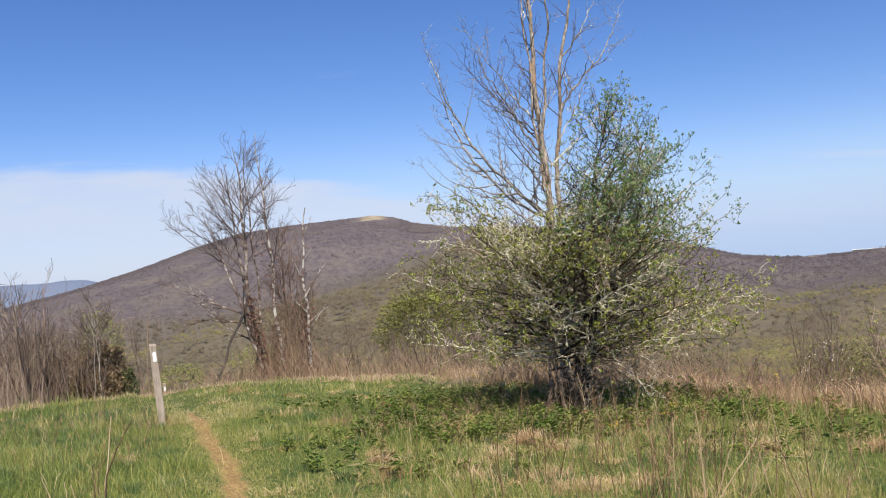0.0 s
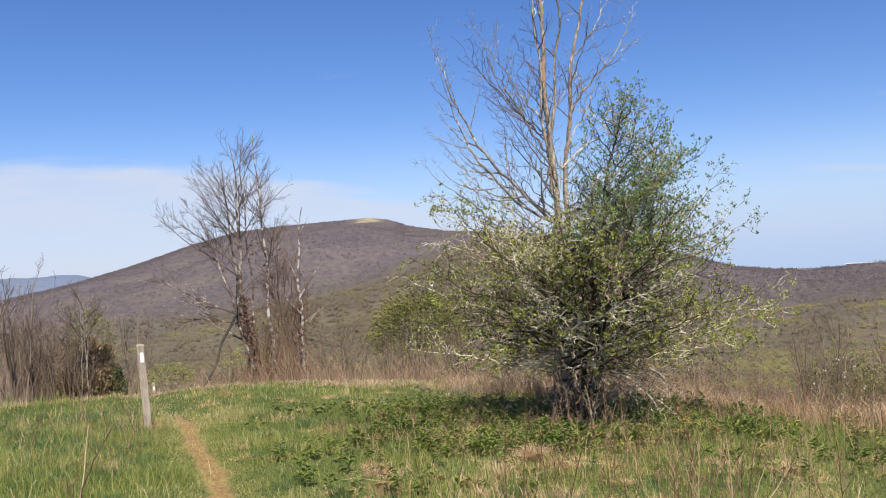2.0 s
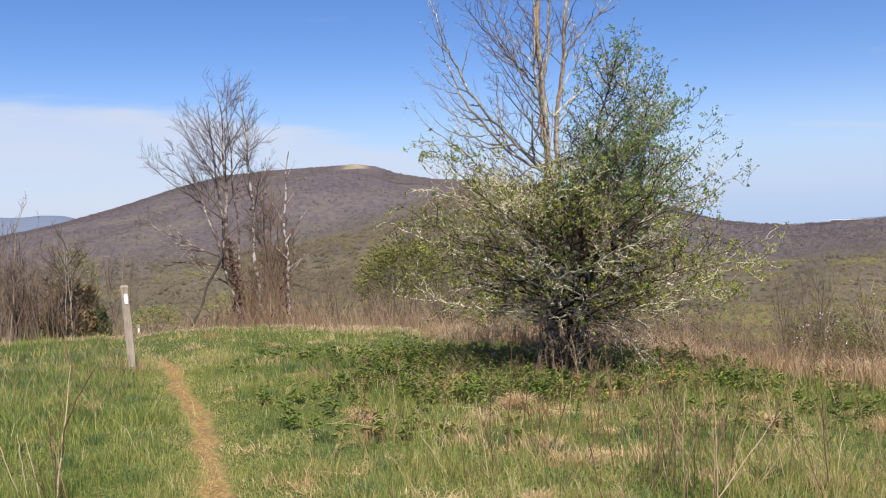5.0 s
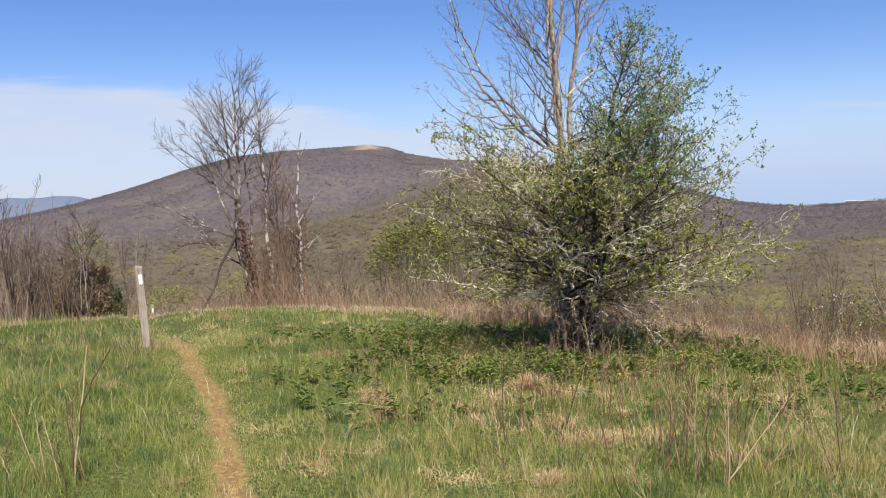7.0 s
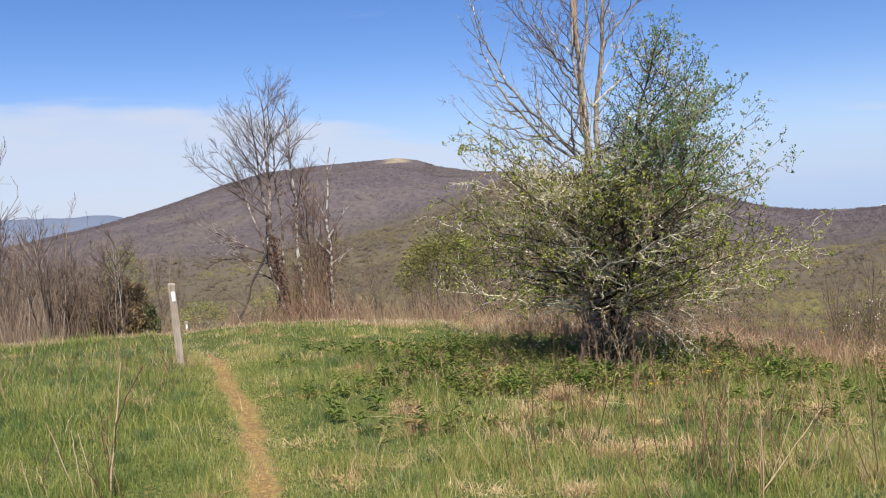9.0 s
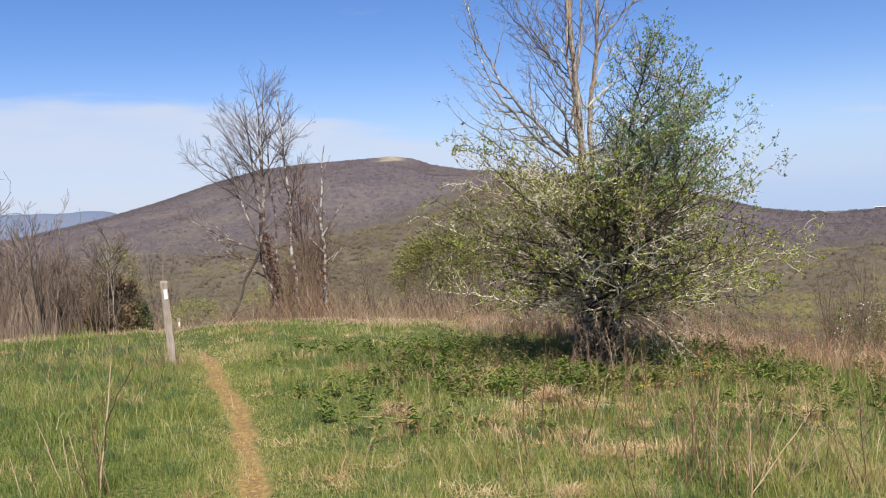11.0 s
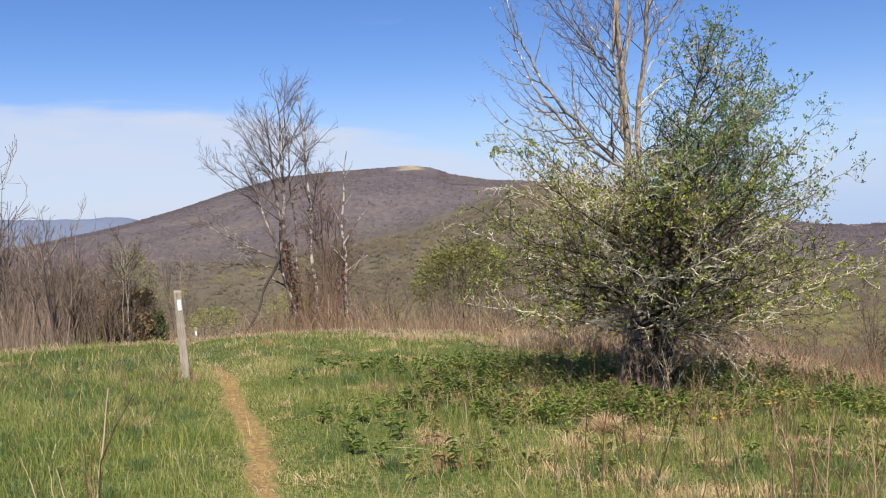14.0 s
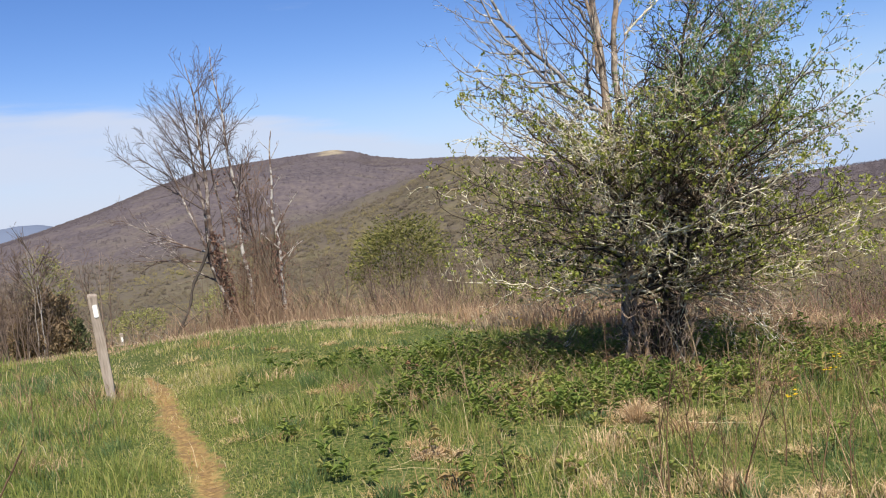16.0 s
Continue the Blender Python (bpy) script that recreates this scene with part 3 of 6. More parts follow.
def leaf_mesh(name, tips, per_m, size, mat, rng, levels, keep=None, clump=3, spread=0.05):
    """Small folded leaves in clusters along the given shoots."""
    pos = []
    for pts, lvl in tips:
        if lvl not in levels:
            continue
        for a, b in zip(pts[:-1], pts[1:]):
            k = per_m * (b - a).length
            k = int(k) + (rng.random() < k - int(k))
            for _ in range(k):
                q = a.lerp(b, rng.random())
                if keep is None or rng.random() < keep(q):
                    for _ in range(rng.randint(1, clump)):
                        pos.append(q + rand_dir(rng) * rng.uniform(0.3, 1) * spread)
    n = len(pos)
    if not n:
        pos, n = [tips[0][0][-1]], 1
    g = np.random.default_rng(rng.randint(0, 10 ** 6))
    P = np.array([tuple(q) for q in pos])
    u = g.normal(size=(n, 3)); u /= np.linalg.norm(u, axis=1)[:, None]
    t = g.normal(size=(n, 3)) + np.array([0, 0, 0.6])
    w = np.cross(u, t); w /= np.linalg.norm(w, axis=1)[:, None]
    nn = np.cross(u, w)
    L, W = size * g.uniform(0.6, 1.3, (n, 1)), size * g.uniform(0.3, 0.55, (n, 1))
    V = np.stack([P, P + u * L * 0.5 + w * W + nn * W * 0.4, P + u * L, P + u * L * 0.5 - w * W + nn * W * 0.4], 1).reshape(-1, 3)
    i = np.arange(n)[:, None] * 4
    F = np.concatenate([i + [0, 1, 2], i + [0, 2, 3]], 0)
    return np_mesh(name, V, F, mat)


def empty(name, loc, label, category, group=""):
    ob = new(name)
    ob.location = loc
    return tagged(ob, label, category, group)


# ---------------------------------------------------------------- the leafing bush
def leaf_clusters(name, spurs, size, mat, rng, keep):
    """Rosettes of small folded leaves at the spur tips."""
    at = []
    for q in spurs:
        if rng.random() < keep(q):
            at += [q + rand_dir(rng) * rng.uniform(0.2, 1.0) * 0.028 for _ in range(rng.randint(4, 9))]
    n = len(at)
    g = np.random.default_rng(rng.randint(0, 10 ** 6))
    P = np.array([tuple(q) for q in at])
    u = g.normal(size=(n, 3)) + np.array([0, 0, 0.5])
    u /= np.linalg.norm(u, axis=1)[:, None]
    w = np.cross(u, g.normal(size=(n, 3)))
    w /= np.linalg.norm(w, axis=1)[:, None]
    nn = np.cross(u, w)
    L = size * g.uniform(0.6, 1.35, (n, 1))
    W = L * g.uniform(0.28, 0.42, (n, 1))
    V = np.stack([P, P + u * L * 0.5 + w * W + nn * W * 0.5, P + u * L, P + u * L * 0.5 - w * W + nn * W * 0.5], 1).reshape(-1, 3)
    i = np.arange(n)[:, None] * 4
    return np_mesh(name, V, np.concatenate([i + [0, 1, 2], i + [0, 2, 3]], 0), mat)


def build_bush():
    rng = random.Random(11)
    bx, by = 2.05, 10.2
    top = empty("thorn_bush", (bx, by, zat(bx, by)), "thorny bush leafing out with grey lichened branches, in meadow", "bush")
    stems = []
    # stems rising from one root
    for k, (ax, ay, lean, h, r) in enumerate(((0.02, 0.0, 0.26, 3.9, 0.036), (-0.16, 0.05, -0.06, 2.6, 0.022), (0.14, -0.06, 0.40, 3.3, 0.028),
                                              (-0.06, -0.12, -0.2, 2.0, 0.018), (0.2, 0.1, 0.42, 2.5, 0.022), (-0.25, 0.0, 0.1, 3.2, 0.020), (0.1, 0.05, 0.30, 3.7, 0.026))):
        tb, n = Tubes(), 22
        pts, radii = [], []
        for i in range(n + 1):
            f = i / n
            pts.append(Vector((ax + lean * h * f * (0.5 + 0.5 * f) * 0.8 + 0.05 * math.sin(5 * f + k) + 0.02 * math.sin(23 * f + k), ay + 0.06 * math.sin(4 * f + 2 * k) + 0.02 * math.sin(19 * f + 2 * k), h * f - 0.05)))
            radii.append(r * (1 - f) ** 1.1 + 0.003)
        tb.tube(pts, radii, 7)
        part("stem", tb.mesh("stem", (M_DARKBARK, M_SUCKER, M_DARKBARK, M_SUCKER, M_DARKBARK, M_SUCKER, M_DARKBARK)[k]), top)
        stems.append((pts, radii, h))
    # spreading limbs; reach by height above the ground
    heights = [0.4, 0.8, 1.2, 2.0, 2.6, 3.2, 3.7, 4.2]
    reach_r = lambda h: float(np.interp(h, heights, [1.5, 2.5, 2.7, 2.45, 2.2, 1.7, 1.35, 1.0]))
    reach_l = lambda h: float(np.interp(h, heights, [1.4, 2.2, 2.5, 1.95, 1.35, 0.85, 0.6, 0.4]))
    low, high = [], []
    for k in range(230):
        pts, radii, h = stems[rng.choices(range(7), (6, 3, 4, 2, 3, 2, 4))[0]]
        f = rng.uniform(0.75, 1.8) / h if k % 4 == 0 else 0.7 / h + (0.98 - 0.7 / h) * rng.random() ** 0.95
        if k % 4 == 2:                                     # the crown
            pts, radii, h = stems[rng.choice((0, 0, 2, 6))]
            f = rng.uniform(0.55, 0.98)
        i = min(int(f * 22), 21)
        q = pts[i]
        az = k * 2.39996 + rng.uniform(-0.3, 0.3)
        if q.z > 1.7 and math.cos(az) < -0.2 and rng.random() < 0.35:
            az = math.pi - az                              # the crown leans to its sunny side
        cx, cy = math.cos(az), math.sin(az)
        el = radians(rng.uniform(2, 22) + 38 * (max(q.z, 0) / 4.1) ** 1.3)
        rise = 0.3 if q.z < 1.3 else 0.3 + 0.5 * math.sin(el)
        want = reach_r(q.z + rise) if cx > 0 else reach_l(q.z + 0.3)
        want = want * (abs(cx) + 0.85 * (1 - abs(cx))) - max(0, q.x * cx)
        L = max(0.35, want * (rng.uniform(0.8, 1.06) if k % 4 == 0 else rng.uniform(0.45, 0.98)))
        if q.z < 0.9 and cy < -0.25:
            L *= 0.6                                      # open towards the sun at the foot
        d = Vector((cx * math.cos(el), cy * math.cos(el), math.sin(el)))
        tb, spurs = Tubes(), []
        upper = q.z > (1.3 if cx > 0.3 else 1.75) and cx > -0.5
        crooked(tb, q, d, L, 0.005 + 0.0052 * L, 0, rng, spurs, -0.10 if q.z < 1.1 else 0.12, 0.75 if upper else 1.0)
        part("limb", tb.mesh("limb", rng.choices((M_LICHEN, M_SUCKER, M_DARKBARK), (3, 3, 5) if q.z > 2.1 else (4, 2, 6))[0]), top)
        (high if upper else low).extend(spurs)
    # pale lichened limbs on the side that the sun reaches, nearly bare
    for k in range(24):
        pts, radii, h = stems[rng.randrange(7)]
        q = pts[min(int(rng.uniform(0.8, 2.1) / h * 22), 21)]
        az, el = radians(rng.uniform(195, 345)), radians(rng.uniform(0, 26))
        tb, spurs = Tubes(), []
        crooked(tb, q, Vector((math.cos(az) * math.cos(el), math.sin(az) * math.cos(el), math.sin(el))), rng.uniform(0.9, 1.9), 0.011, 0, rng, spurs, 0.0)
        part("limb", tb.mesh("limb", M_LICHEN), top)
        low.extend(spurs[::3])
    # long level limbs that reach out low on both sides
    for k in range(16):
        pts, radii, h = stems[rng.randrange(7)]
        q = pts[min(int(rng.uniform(0.6, 1.05) / h * 22), 21)]
        az, el = radians(rng.uniform(-38, 32) + (180 if k % 5 > 2 else 0)), radians(rng.uniform(2, 11))
        tb, spurs = Tubes(), []
        crooked(tb, q, Vector((math.cos(az) * math.cos(el), math.sin(az) * math.cos(el), math.sin(el))), rng.uniform(1.8, 2.45) - 0.35 * (k % 5 > 2), 0.013, 0, rng, spurs, -0.05)
        part("limb", tb.mesh("limb", (M_DARKBARK, M_LICHEN, M_SUCKER)[k % 3]), top)
        low.extend(spurs)
    # leaves sit in uneven drifts, thick on some limbs and missing on others
    drift = lambda q: vnoise(q.x * 1.5 + 9 + q.y * 1.2, q.z * 3.0 + q.y, 4)
    rim = lambda q: min(1.0, 0.25 + 0.75 * math.hypot(q.x - 0.25 * q.z, q.y) / 1.5)
    keep_low = lambda q: (0.12 if q.z < 0.6 else 1.0) * rim(q) * (0.05 + 0.25 * (abs(q.x) > 1.5) + 0.60 * (drift(q) > 0.52))
    keep_high = lambda q: 0.5 + 0.5 * (drift(q) > 0.38)
    part("leaves", leaf_clusters("leaves", low, 0.028, M_LEAF, rng, keep_low), top, "small yellow-green young leaves")["kind"] = "stuff"
    part("leaves", leaf_clusters("leaves", high, 0.024, M_LEAF2, rng, keep_high), top, "small fresh green young leaves")["kind"] = "stuff"
    # suckers and dead shoots round the foot, and dead twigs hanging beside them
    for k in range(84):
        az, rr = rng.uniform(0, 6.283), 0.03 + 0.27 * rng.random() ** 0.8
        x, y = rr * math.cos(az) + 0.05, rr * math.sin(az)
        tb, spurs = Tubes(), []
        crooked(tb, Vector((x, y, zat(bx + x, by + y) - zat(bx, by) - 0.03)), Vector((x * 1.2 + rng.uniform(-0.3, 0.3), y + rng.uniform(-0.3, 0.3), 1)).normalized(), rng.uniform(0.3, 0.9), rng.uniform(0.005, 0.010), int(k % 3 > 0), rng, spurs)
        part("sucker", tb.mesh("sucker", M_LICHEN if k % 7 == 0 else (M_SUCKER if k % 3 == 0 else M_DARKBARK)), top)
    for k in range(20):
        az = rng.uniform(-0.9, 0.5)
        rr = rng.uniform(0.3, 1.15)
        tb, spurs = Tubes(), []
        crooked(tb, Vector((rr * 0.55 * math.cos(az), rr * 0.55 * math.sin(az), rng.uniform(0.55, 0.95))), Vector((math.cos(az), math.sin(az), rng.uniform(-0.5, 0.1))).normalized(), rng.uniform(0.5, 0.9), 0.006, 0, rng, spurs, -0.7)
        part("dead_twig", tb.mesh("dead_twig", M_SUCKER if k % 3 else M_LICHEN), top)
    return top


build_bush()


# ---------------------------------------------------------------- the bare tree behind it
def build_bare_tree():
    rng = random.Random(5)
    bx, by = 2.23, 11.75
    top = empty("bare_tree", (bx, by, zat(bx, by)), "tall leafless tree with peeling tan bark and lichened limbs", "tree")

    def stem(x0, z0, x1, z1, r0, r1, sway, seed):
        tb, pts, radii = Tubes(), [], []
        for i in range(49):
            f = i / 48
            pts.append(Vector((x0 + (x1 - x0) * f + sway * math.sin(5 * f + seed) + 0.022 * math.sin(17 * f + 3 * seed) + rng.uniform(-0.008, 0.008), 0.05 * math.sin(4 * f + seed), z0 + (z1 - z0) * f)))
            radii.append((r0 + (r1 - r0) * f) * (1 + 0.25 * max(0, 0.1 - f) * 10 * (z0 < 0)) * rng.uniform(0.86, 1.12))
        tb.tube(pts, radii, 9)
        part("trunk", tb.mesh("trunk", M_PEELBARK), top)
        return pts

    main = stem(0.0, -0.08, -0.09, 6.4, 0.072, 0.014, 0.025, 0)
    second = stem(0.02, 2.0, 0.50, 5.9, 0.040, 0.012, 0.05, 2)
    third = stem(0.0, 3.3, 0.16, 6.1, 0.024, 0.009, -0.03, 1)
    fourth = stem(-0.05, 2.9, -0.26, 6.2, 0.020, 0.008, 0.03, 4)

    def limb(pts, f, az, el, L, r, curve):
        i = min(int(f * 48), 47)
        a = radians(az)
        d = Vector((math.cos(a) * math.cos(radians(el)), math.sin(a) * math.cos(radians(el)), math.sin(radians(el))))
        tb = Tubes()
        crooked(tb, pts[i], d, L, r * 0.8, 0, rng, [], 2.5 * curve, 0.85)
        part("limb", tb.mesh("limb", M_LIMB if r > 0.014 else M_TWIG), top)

    # the large crooked limbs on the open side, then the rest
    limb(main, 0.41, 180, 38, 3.3, 0.034, 0.30)
    limb(main, 0.40, 187, 24, 2.9, 0.028, 0.32)
    limb(main, 0.34, 174, 24, 2.3, 0.024, 0.08)
    limb(main, 0.37, 200, 34, 2.2, 0.018, 0.1)
    limb(main, 0.53, 178, 52, 2.3, 0.022, 0.0)
    limb(main, 0.62, 170, 48, 1.8, 0.018, 0.1)
    limb(main, 0.30, 178, 30, 1.7, 0.016, 0.1)
    limb(main, 0.46, 150, 50, 1.5, 0.018, 0.05)
    limb(main, 0.50, 215, 46, 1.4, 0.016, 0.05)
    limb(second, 0.52, 4, 46, 1.9, 0.022, 0.05)
    limb(second, 0.40, -20, 55, 1.3, 0.016, 0.1)
    limb(second, 0.70, 12, 50, 1.3, 0.016, 0.0)
    for k in range(9):
        limb(main, rng.uniform(0.33, 0.62), rng.uniform(160, 205), rng.uniform(28, 52), rng.uniform(0.9, 1.8), 0.013, 0.15)
    for k in range(34):
        pts = (main, second, third, fourth)[k % 4]
        f = rng.uniform(0.45 if pts is main else 0.2, 0.97)
        limb(pts, f, k * 137.5, rng.uniform(40, 66), rng.uniform(0.4, 1.0) * (1.25 - 0.6 * f), rng.uniform(0.009, 0.015), 0.1)


build_bare_tree()


def foliage_cloud(name, n, shape, size, mat, seed, out=0.5):
    """Sprays of small folded leaves filling a shape(u) -> centre, outward."""
    g = np.random.default_rng(seed)
    C, D = shape(g, n)
    D = D + g.normal(size=D.shape) * out
    D /= np.linalg.norm(D, axis=1)[:, None]
    W = np.cross(D, g.normal(size=D.shape))
    W /= np.linalg.norm(W, axis=1)[:, None]
    L = size * g.uniform(0.6, 1.5, (n, 1))
    V = np.stack([C - W * L * 0.22, C + W * L * 0.22, C + D * L], 1).reshape(-1, 3)
    return np_mesh(name, V, np.arange(3 * n).reshape(-1, 3), mat)


# ---------------------------------------------------------------- birches at the edge of the meadow
def build_birch(x, y, seed, h, r, lean, forks, spread, bark, label, fine=1.0, low=0.3, extra=(), bow=0.0, crown=(34, 60)):
    rng = random.Random(seed)
    z0 = zat(x, y)
    foot = 0.4                                            # hidden in the brambles
    low, extra, h = (low * h + foot) / (h + foot), [((e[0] * h + foot) / (h + foot), *e[1:]) for e in extra], h + foot
    top = empty("birch", (x, y, z0), label, "tree", "birches at the meadow edge")
    P = dict(levels=4, kids=[0, 4.2 * fine, 6.0 * fine, 0], ratio=[0, 0.46, 0.46, 0], angle=[0, 32, 36, 0], up=[0.05, 0.2, 0.22, 0.2], wiggle=[0.05, 0.08, 0.12, 0.15],
             seg=[0.3, 0.28, 0.2, 0.16], sides=[7, 5, 4, 3], rmin=0.0038, taper=0.2, lmin=0.2)
    P["from"] = [0.2, 0.2, 0.15, 0]
    tb, pts, radii = Tubes(), [], []
    n = 26
    for i in range(n + 1):
        f = i / n
        pts.append(Vector((lean * h * f + bow * (1 - math.exp(-4 * f)) + 0.009 * h * math.sin(7 * f + seed) + 0.0045 * h * math.sin(21 * f + seed), 0.06 * math.sin(5 * f + seed * 2), h * f - 0.1)))
        radii.append(r * (1 - f) ** 0.8 + min(0.008, 0.3 * r))
    tb.tube(pts, radii, 8)
    part("trunk", tb.mesh("trunk", bark), top)
    for f, az, el, L, rr in extra:
        d = Vector((math.cos(radians(az)) * math.cos(radians(el)), math.sin(radians(az)) * math.cos(radians(el)), math.sin(radians(el))))
        tb, tips = Tubes(), []
        shoot(tb, pts[int(f * n)], d, L, rr * 1.3, 1, P, rng, tips, bend=Vector((0, 0, -0.12)))
        part("limb", tb.mesh("limb", M_BIRCHDARK if rr > 0.025 else M_TWIG), top)
    for k in range(forks):
        f = rng.uniform(low, 0.96)
        i = int(f * n)
        az = k * 2.4 + rng.uniform(-0.4, 0.4)
        el = radians(rng.uniform(*crown))
        d = Vector((math.cos(az) * math.cos(el), math.sin(az) * math.cos(el), math.sin(el)))
        L = spread * (1.15 - f) * rng.uniform(0.75, 1.2) + 0.5
        tb, tips = Tubes(), []
        shoot(tb, pts[i], d, L, max(0.009, radii[i] * 0.5), 1, P, rng, tips)
        part("limb", tb.mesh("limb", M_RUSTTWIG if bark is M_RUSTTWIG else (M_GREYTWIG if bark is M_PALETRUNK else M_TWIG)), top)
    return top, pts


def build_vine():
    """Dead brown vine round the lower trunk of the large birch."""
    def shape(g, n):
        f = g.random(n)
        c = np.stack([-4.86 - 0.33 * f + g.normal(0, 0.11, n), 28.35 + g.normal(0, 0.12, n), zat(-4.8, 28.4) + 0.3 + 2.7 * f], 1)
        return c, g.normal(size=(n, 3)) + np.array([0, 0, 0.4])

    def tangle(g, n):
        f, k = g.random(n), g.integers(0, 2, n)
        c = np.stack([np.where(k, -3.42, -4.3 - 0.2 * f) + g.normal(0, 0.16 + 0.2 * (1 - k) * f, n), 28.4 + g.normal(0, 0.2, n), zat(-4, 28.4) + 0.3 + np.where(k, 2.3, 4.6) * f], 1)
        return c, g.normal(size=(n, 3)) * 0.4 + np.array([0, 0, 0.8])

    me = foliage_cloud("dead_vine", 900, tangle, 0.09, M_VINE, 72, 0.4)
    tagged(new("dead_vine", me), "brown dried vine tangle climbing thin birch stems", "vine", kind="stuff")
    me = foliage_cloud("dead_vine", 620, shape, 0.11, M_VINE, 71, 0.4)
    tagged(new("dead_vine", me), "reddish-brown dead vine leaves clinging to birch trunk", "vine", kind="stuff")


WOODLAND = "leafless birch with pale mottled trunk at meadow edge"
build_birch(-4.72, 28.5, 21, 7.6, 0.085, -0.03, 15, 3.0, M_BIRCHDARK, "large leafless forked birch with dark mottled bark", 1.2, 0.5,
            ((0.30, 178, 14, 2.9, 0.03), (0.27, 172, 6, 2.6, 0.026), (0.16, 186, 30, 1.8, 0.03), (0.44, 184, 34, 3.0, 0.024), (0.5, 180, 44, 2.8, 0.022), (0.58, 172, 48, 2.4, 0.02)), -0.42)
build_birch(-4.80, 28.9, 22, 7.0, 0.055, -0.06, 12, 2.5, M_BIRCHDARK, WOODLAND, 1.2, 0.45, (), -0.55)
build_birch(-4.68, 28.2, 29, 5.5, 0.045, -0.29, 10, 2.2, M_BIRCHDARK, "slim leafless birch stem leaning outwards", 1.2, 0.35)
build_birch(-4.6, 28.8, 30, 7.6, 0.045, 0.02, 11, 1.8, M_BIRCHDARK, WOODLAND, 1.2, 0.6, (), -0.6)
build_birch(-4.03, 28.4, 23, 7.9, 0.06, 0.0, 17, 1.7, M_BIRCH, WOODLAND, 1.1, 0.45, (), -0.5)
for bx, by, sd, hh in ((-4.2, 29.3, 24, 5.0), (-3.9, 28.9, 26, 4.4), (-3.5, 29.0, 27, 3.0), (-4.1, 28.6, 28, 4.6), (-3.75, 29.2, 33, 4.0)):
    build_birch(bx, by, sd, hh, 0.022, 0.0, 13, 1.2, M_RUSTTWIG, "thin leafless brown sapling among the birches", 1.6, 0.08, (), 0.0, (40, 70))
for bx, by, sd, hh in ((-7.66, 21.05, 41, 2.2), (-7.50, 21.1, 42, 1.7), (-7.58, 21.15, 47, 2.0), (-9.35, 21.0, 43, 2.1), (-9.9, 21.3, 44, 2.5), (-10.7, 21.6, 45, 2.7), (-11.4, 21.2, 46, 2.4)):
    build_birch(bx, by, sd, hh, 0.010, 0.03 * (sd % 3 - 1), 8, 0.7, M_PALETRUNK, "thin pale-stemmed leafless sapling beside the thicket", 1.4, 0.3)
build_vine()


def build_snag():
    x, y = -3.5, 28.4
    top = empty("dead_birch", (x, y, zat(x, y)), "slim broken dead birch with white trunk and few stubs", "tree", "birches at the meadow edge")
    rng, tb, pts = random.Random(4), Tubes(), []
    for i in range(21):
        f = i / 20
        pts.append(Vector((0.28 * f + 0.07 * math.sin(7 * f) + 0.03 * math.sin(19 * f), 0.05 * math.sin(6 * f), 5.75 * f - 0.1)))
    tb.tube(pts, [0.05 * (1 - f / 20) ** 0.7 + 0.012 for f in range(21)], 7)
    part("trunk", tb.mesh("trunk", M_BIRCH), top)
    P = dict(levels=4, kids=[0, 1.6, 2.5, 0], ratio=[0, 0.5, 0.5, 0], angle=[0, 40, 40, 0], up=[0, 0.2, 0.2, 0.2], wiggle=[0.1, 0.12, 0.14, 0.15],
             seg=[0.3, 0.2, 0.15, 0.12], sides=[7, 5, 4, 3], rmin=0.005, taper=0.3, lmin=0.15)
    P["from"] = [0.2, 0.3, 0.2, 0]
    for f, az, el, L, r in ((0.52, 5, 50, 1.3, 0.03), (0.44, 170, 40, 0.8, 0.02), (0.6, 200, 55, 0.7, 0.016), (0.85, 30, 50, 0.6, 0.014),
                            (0.9, 160, 50, 0.5, 0.012), (0.3, 20, 45, 0.9, 0.018), (0.72, 350, 45, 0.5, 0.012), (0.38, 0, 30, 0.7, 0.012)):
        a = radians(az)
        tb, tips = Tubes(), []
        shoot(tb, pts[int(f * 20)], Vector((math.cos(a) * math.cos(radians(el)), math.sin(a) * 0.6, math.sin(radians(el)))).normalized(), L, r, 1, P, rng, tips)
        part("branch_stub", tb.mesh("branch_stub", M_BIRCH), top)


build_snag()


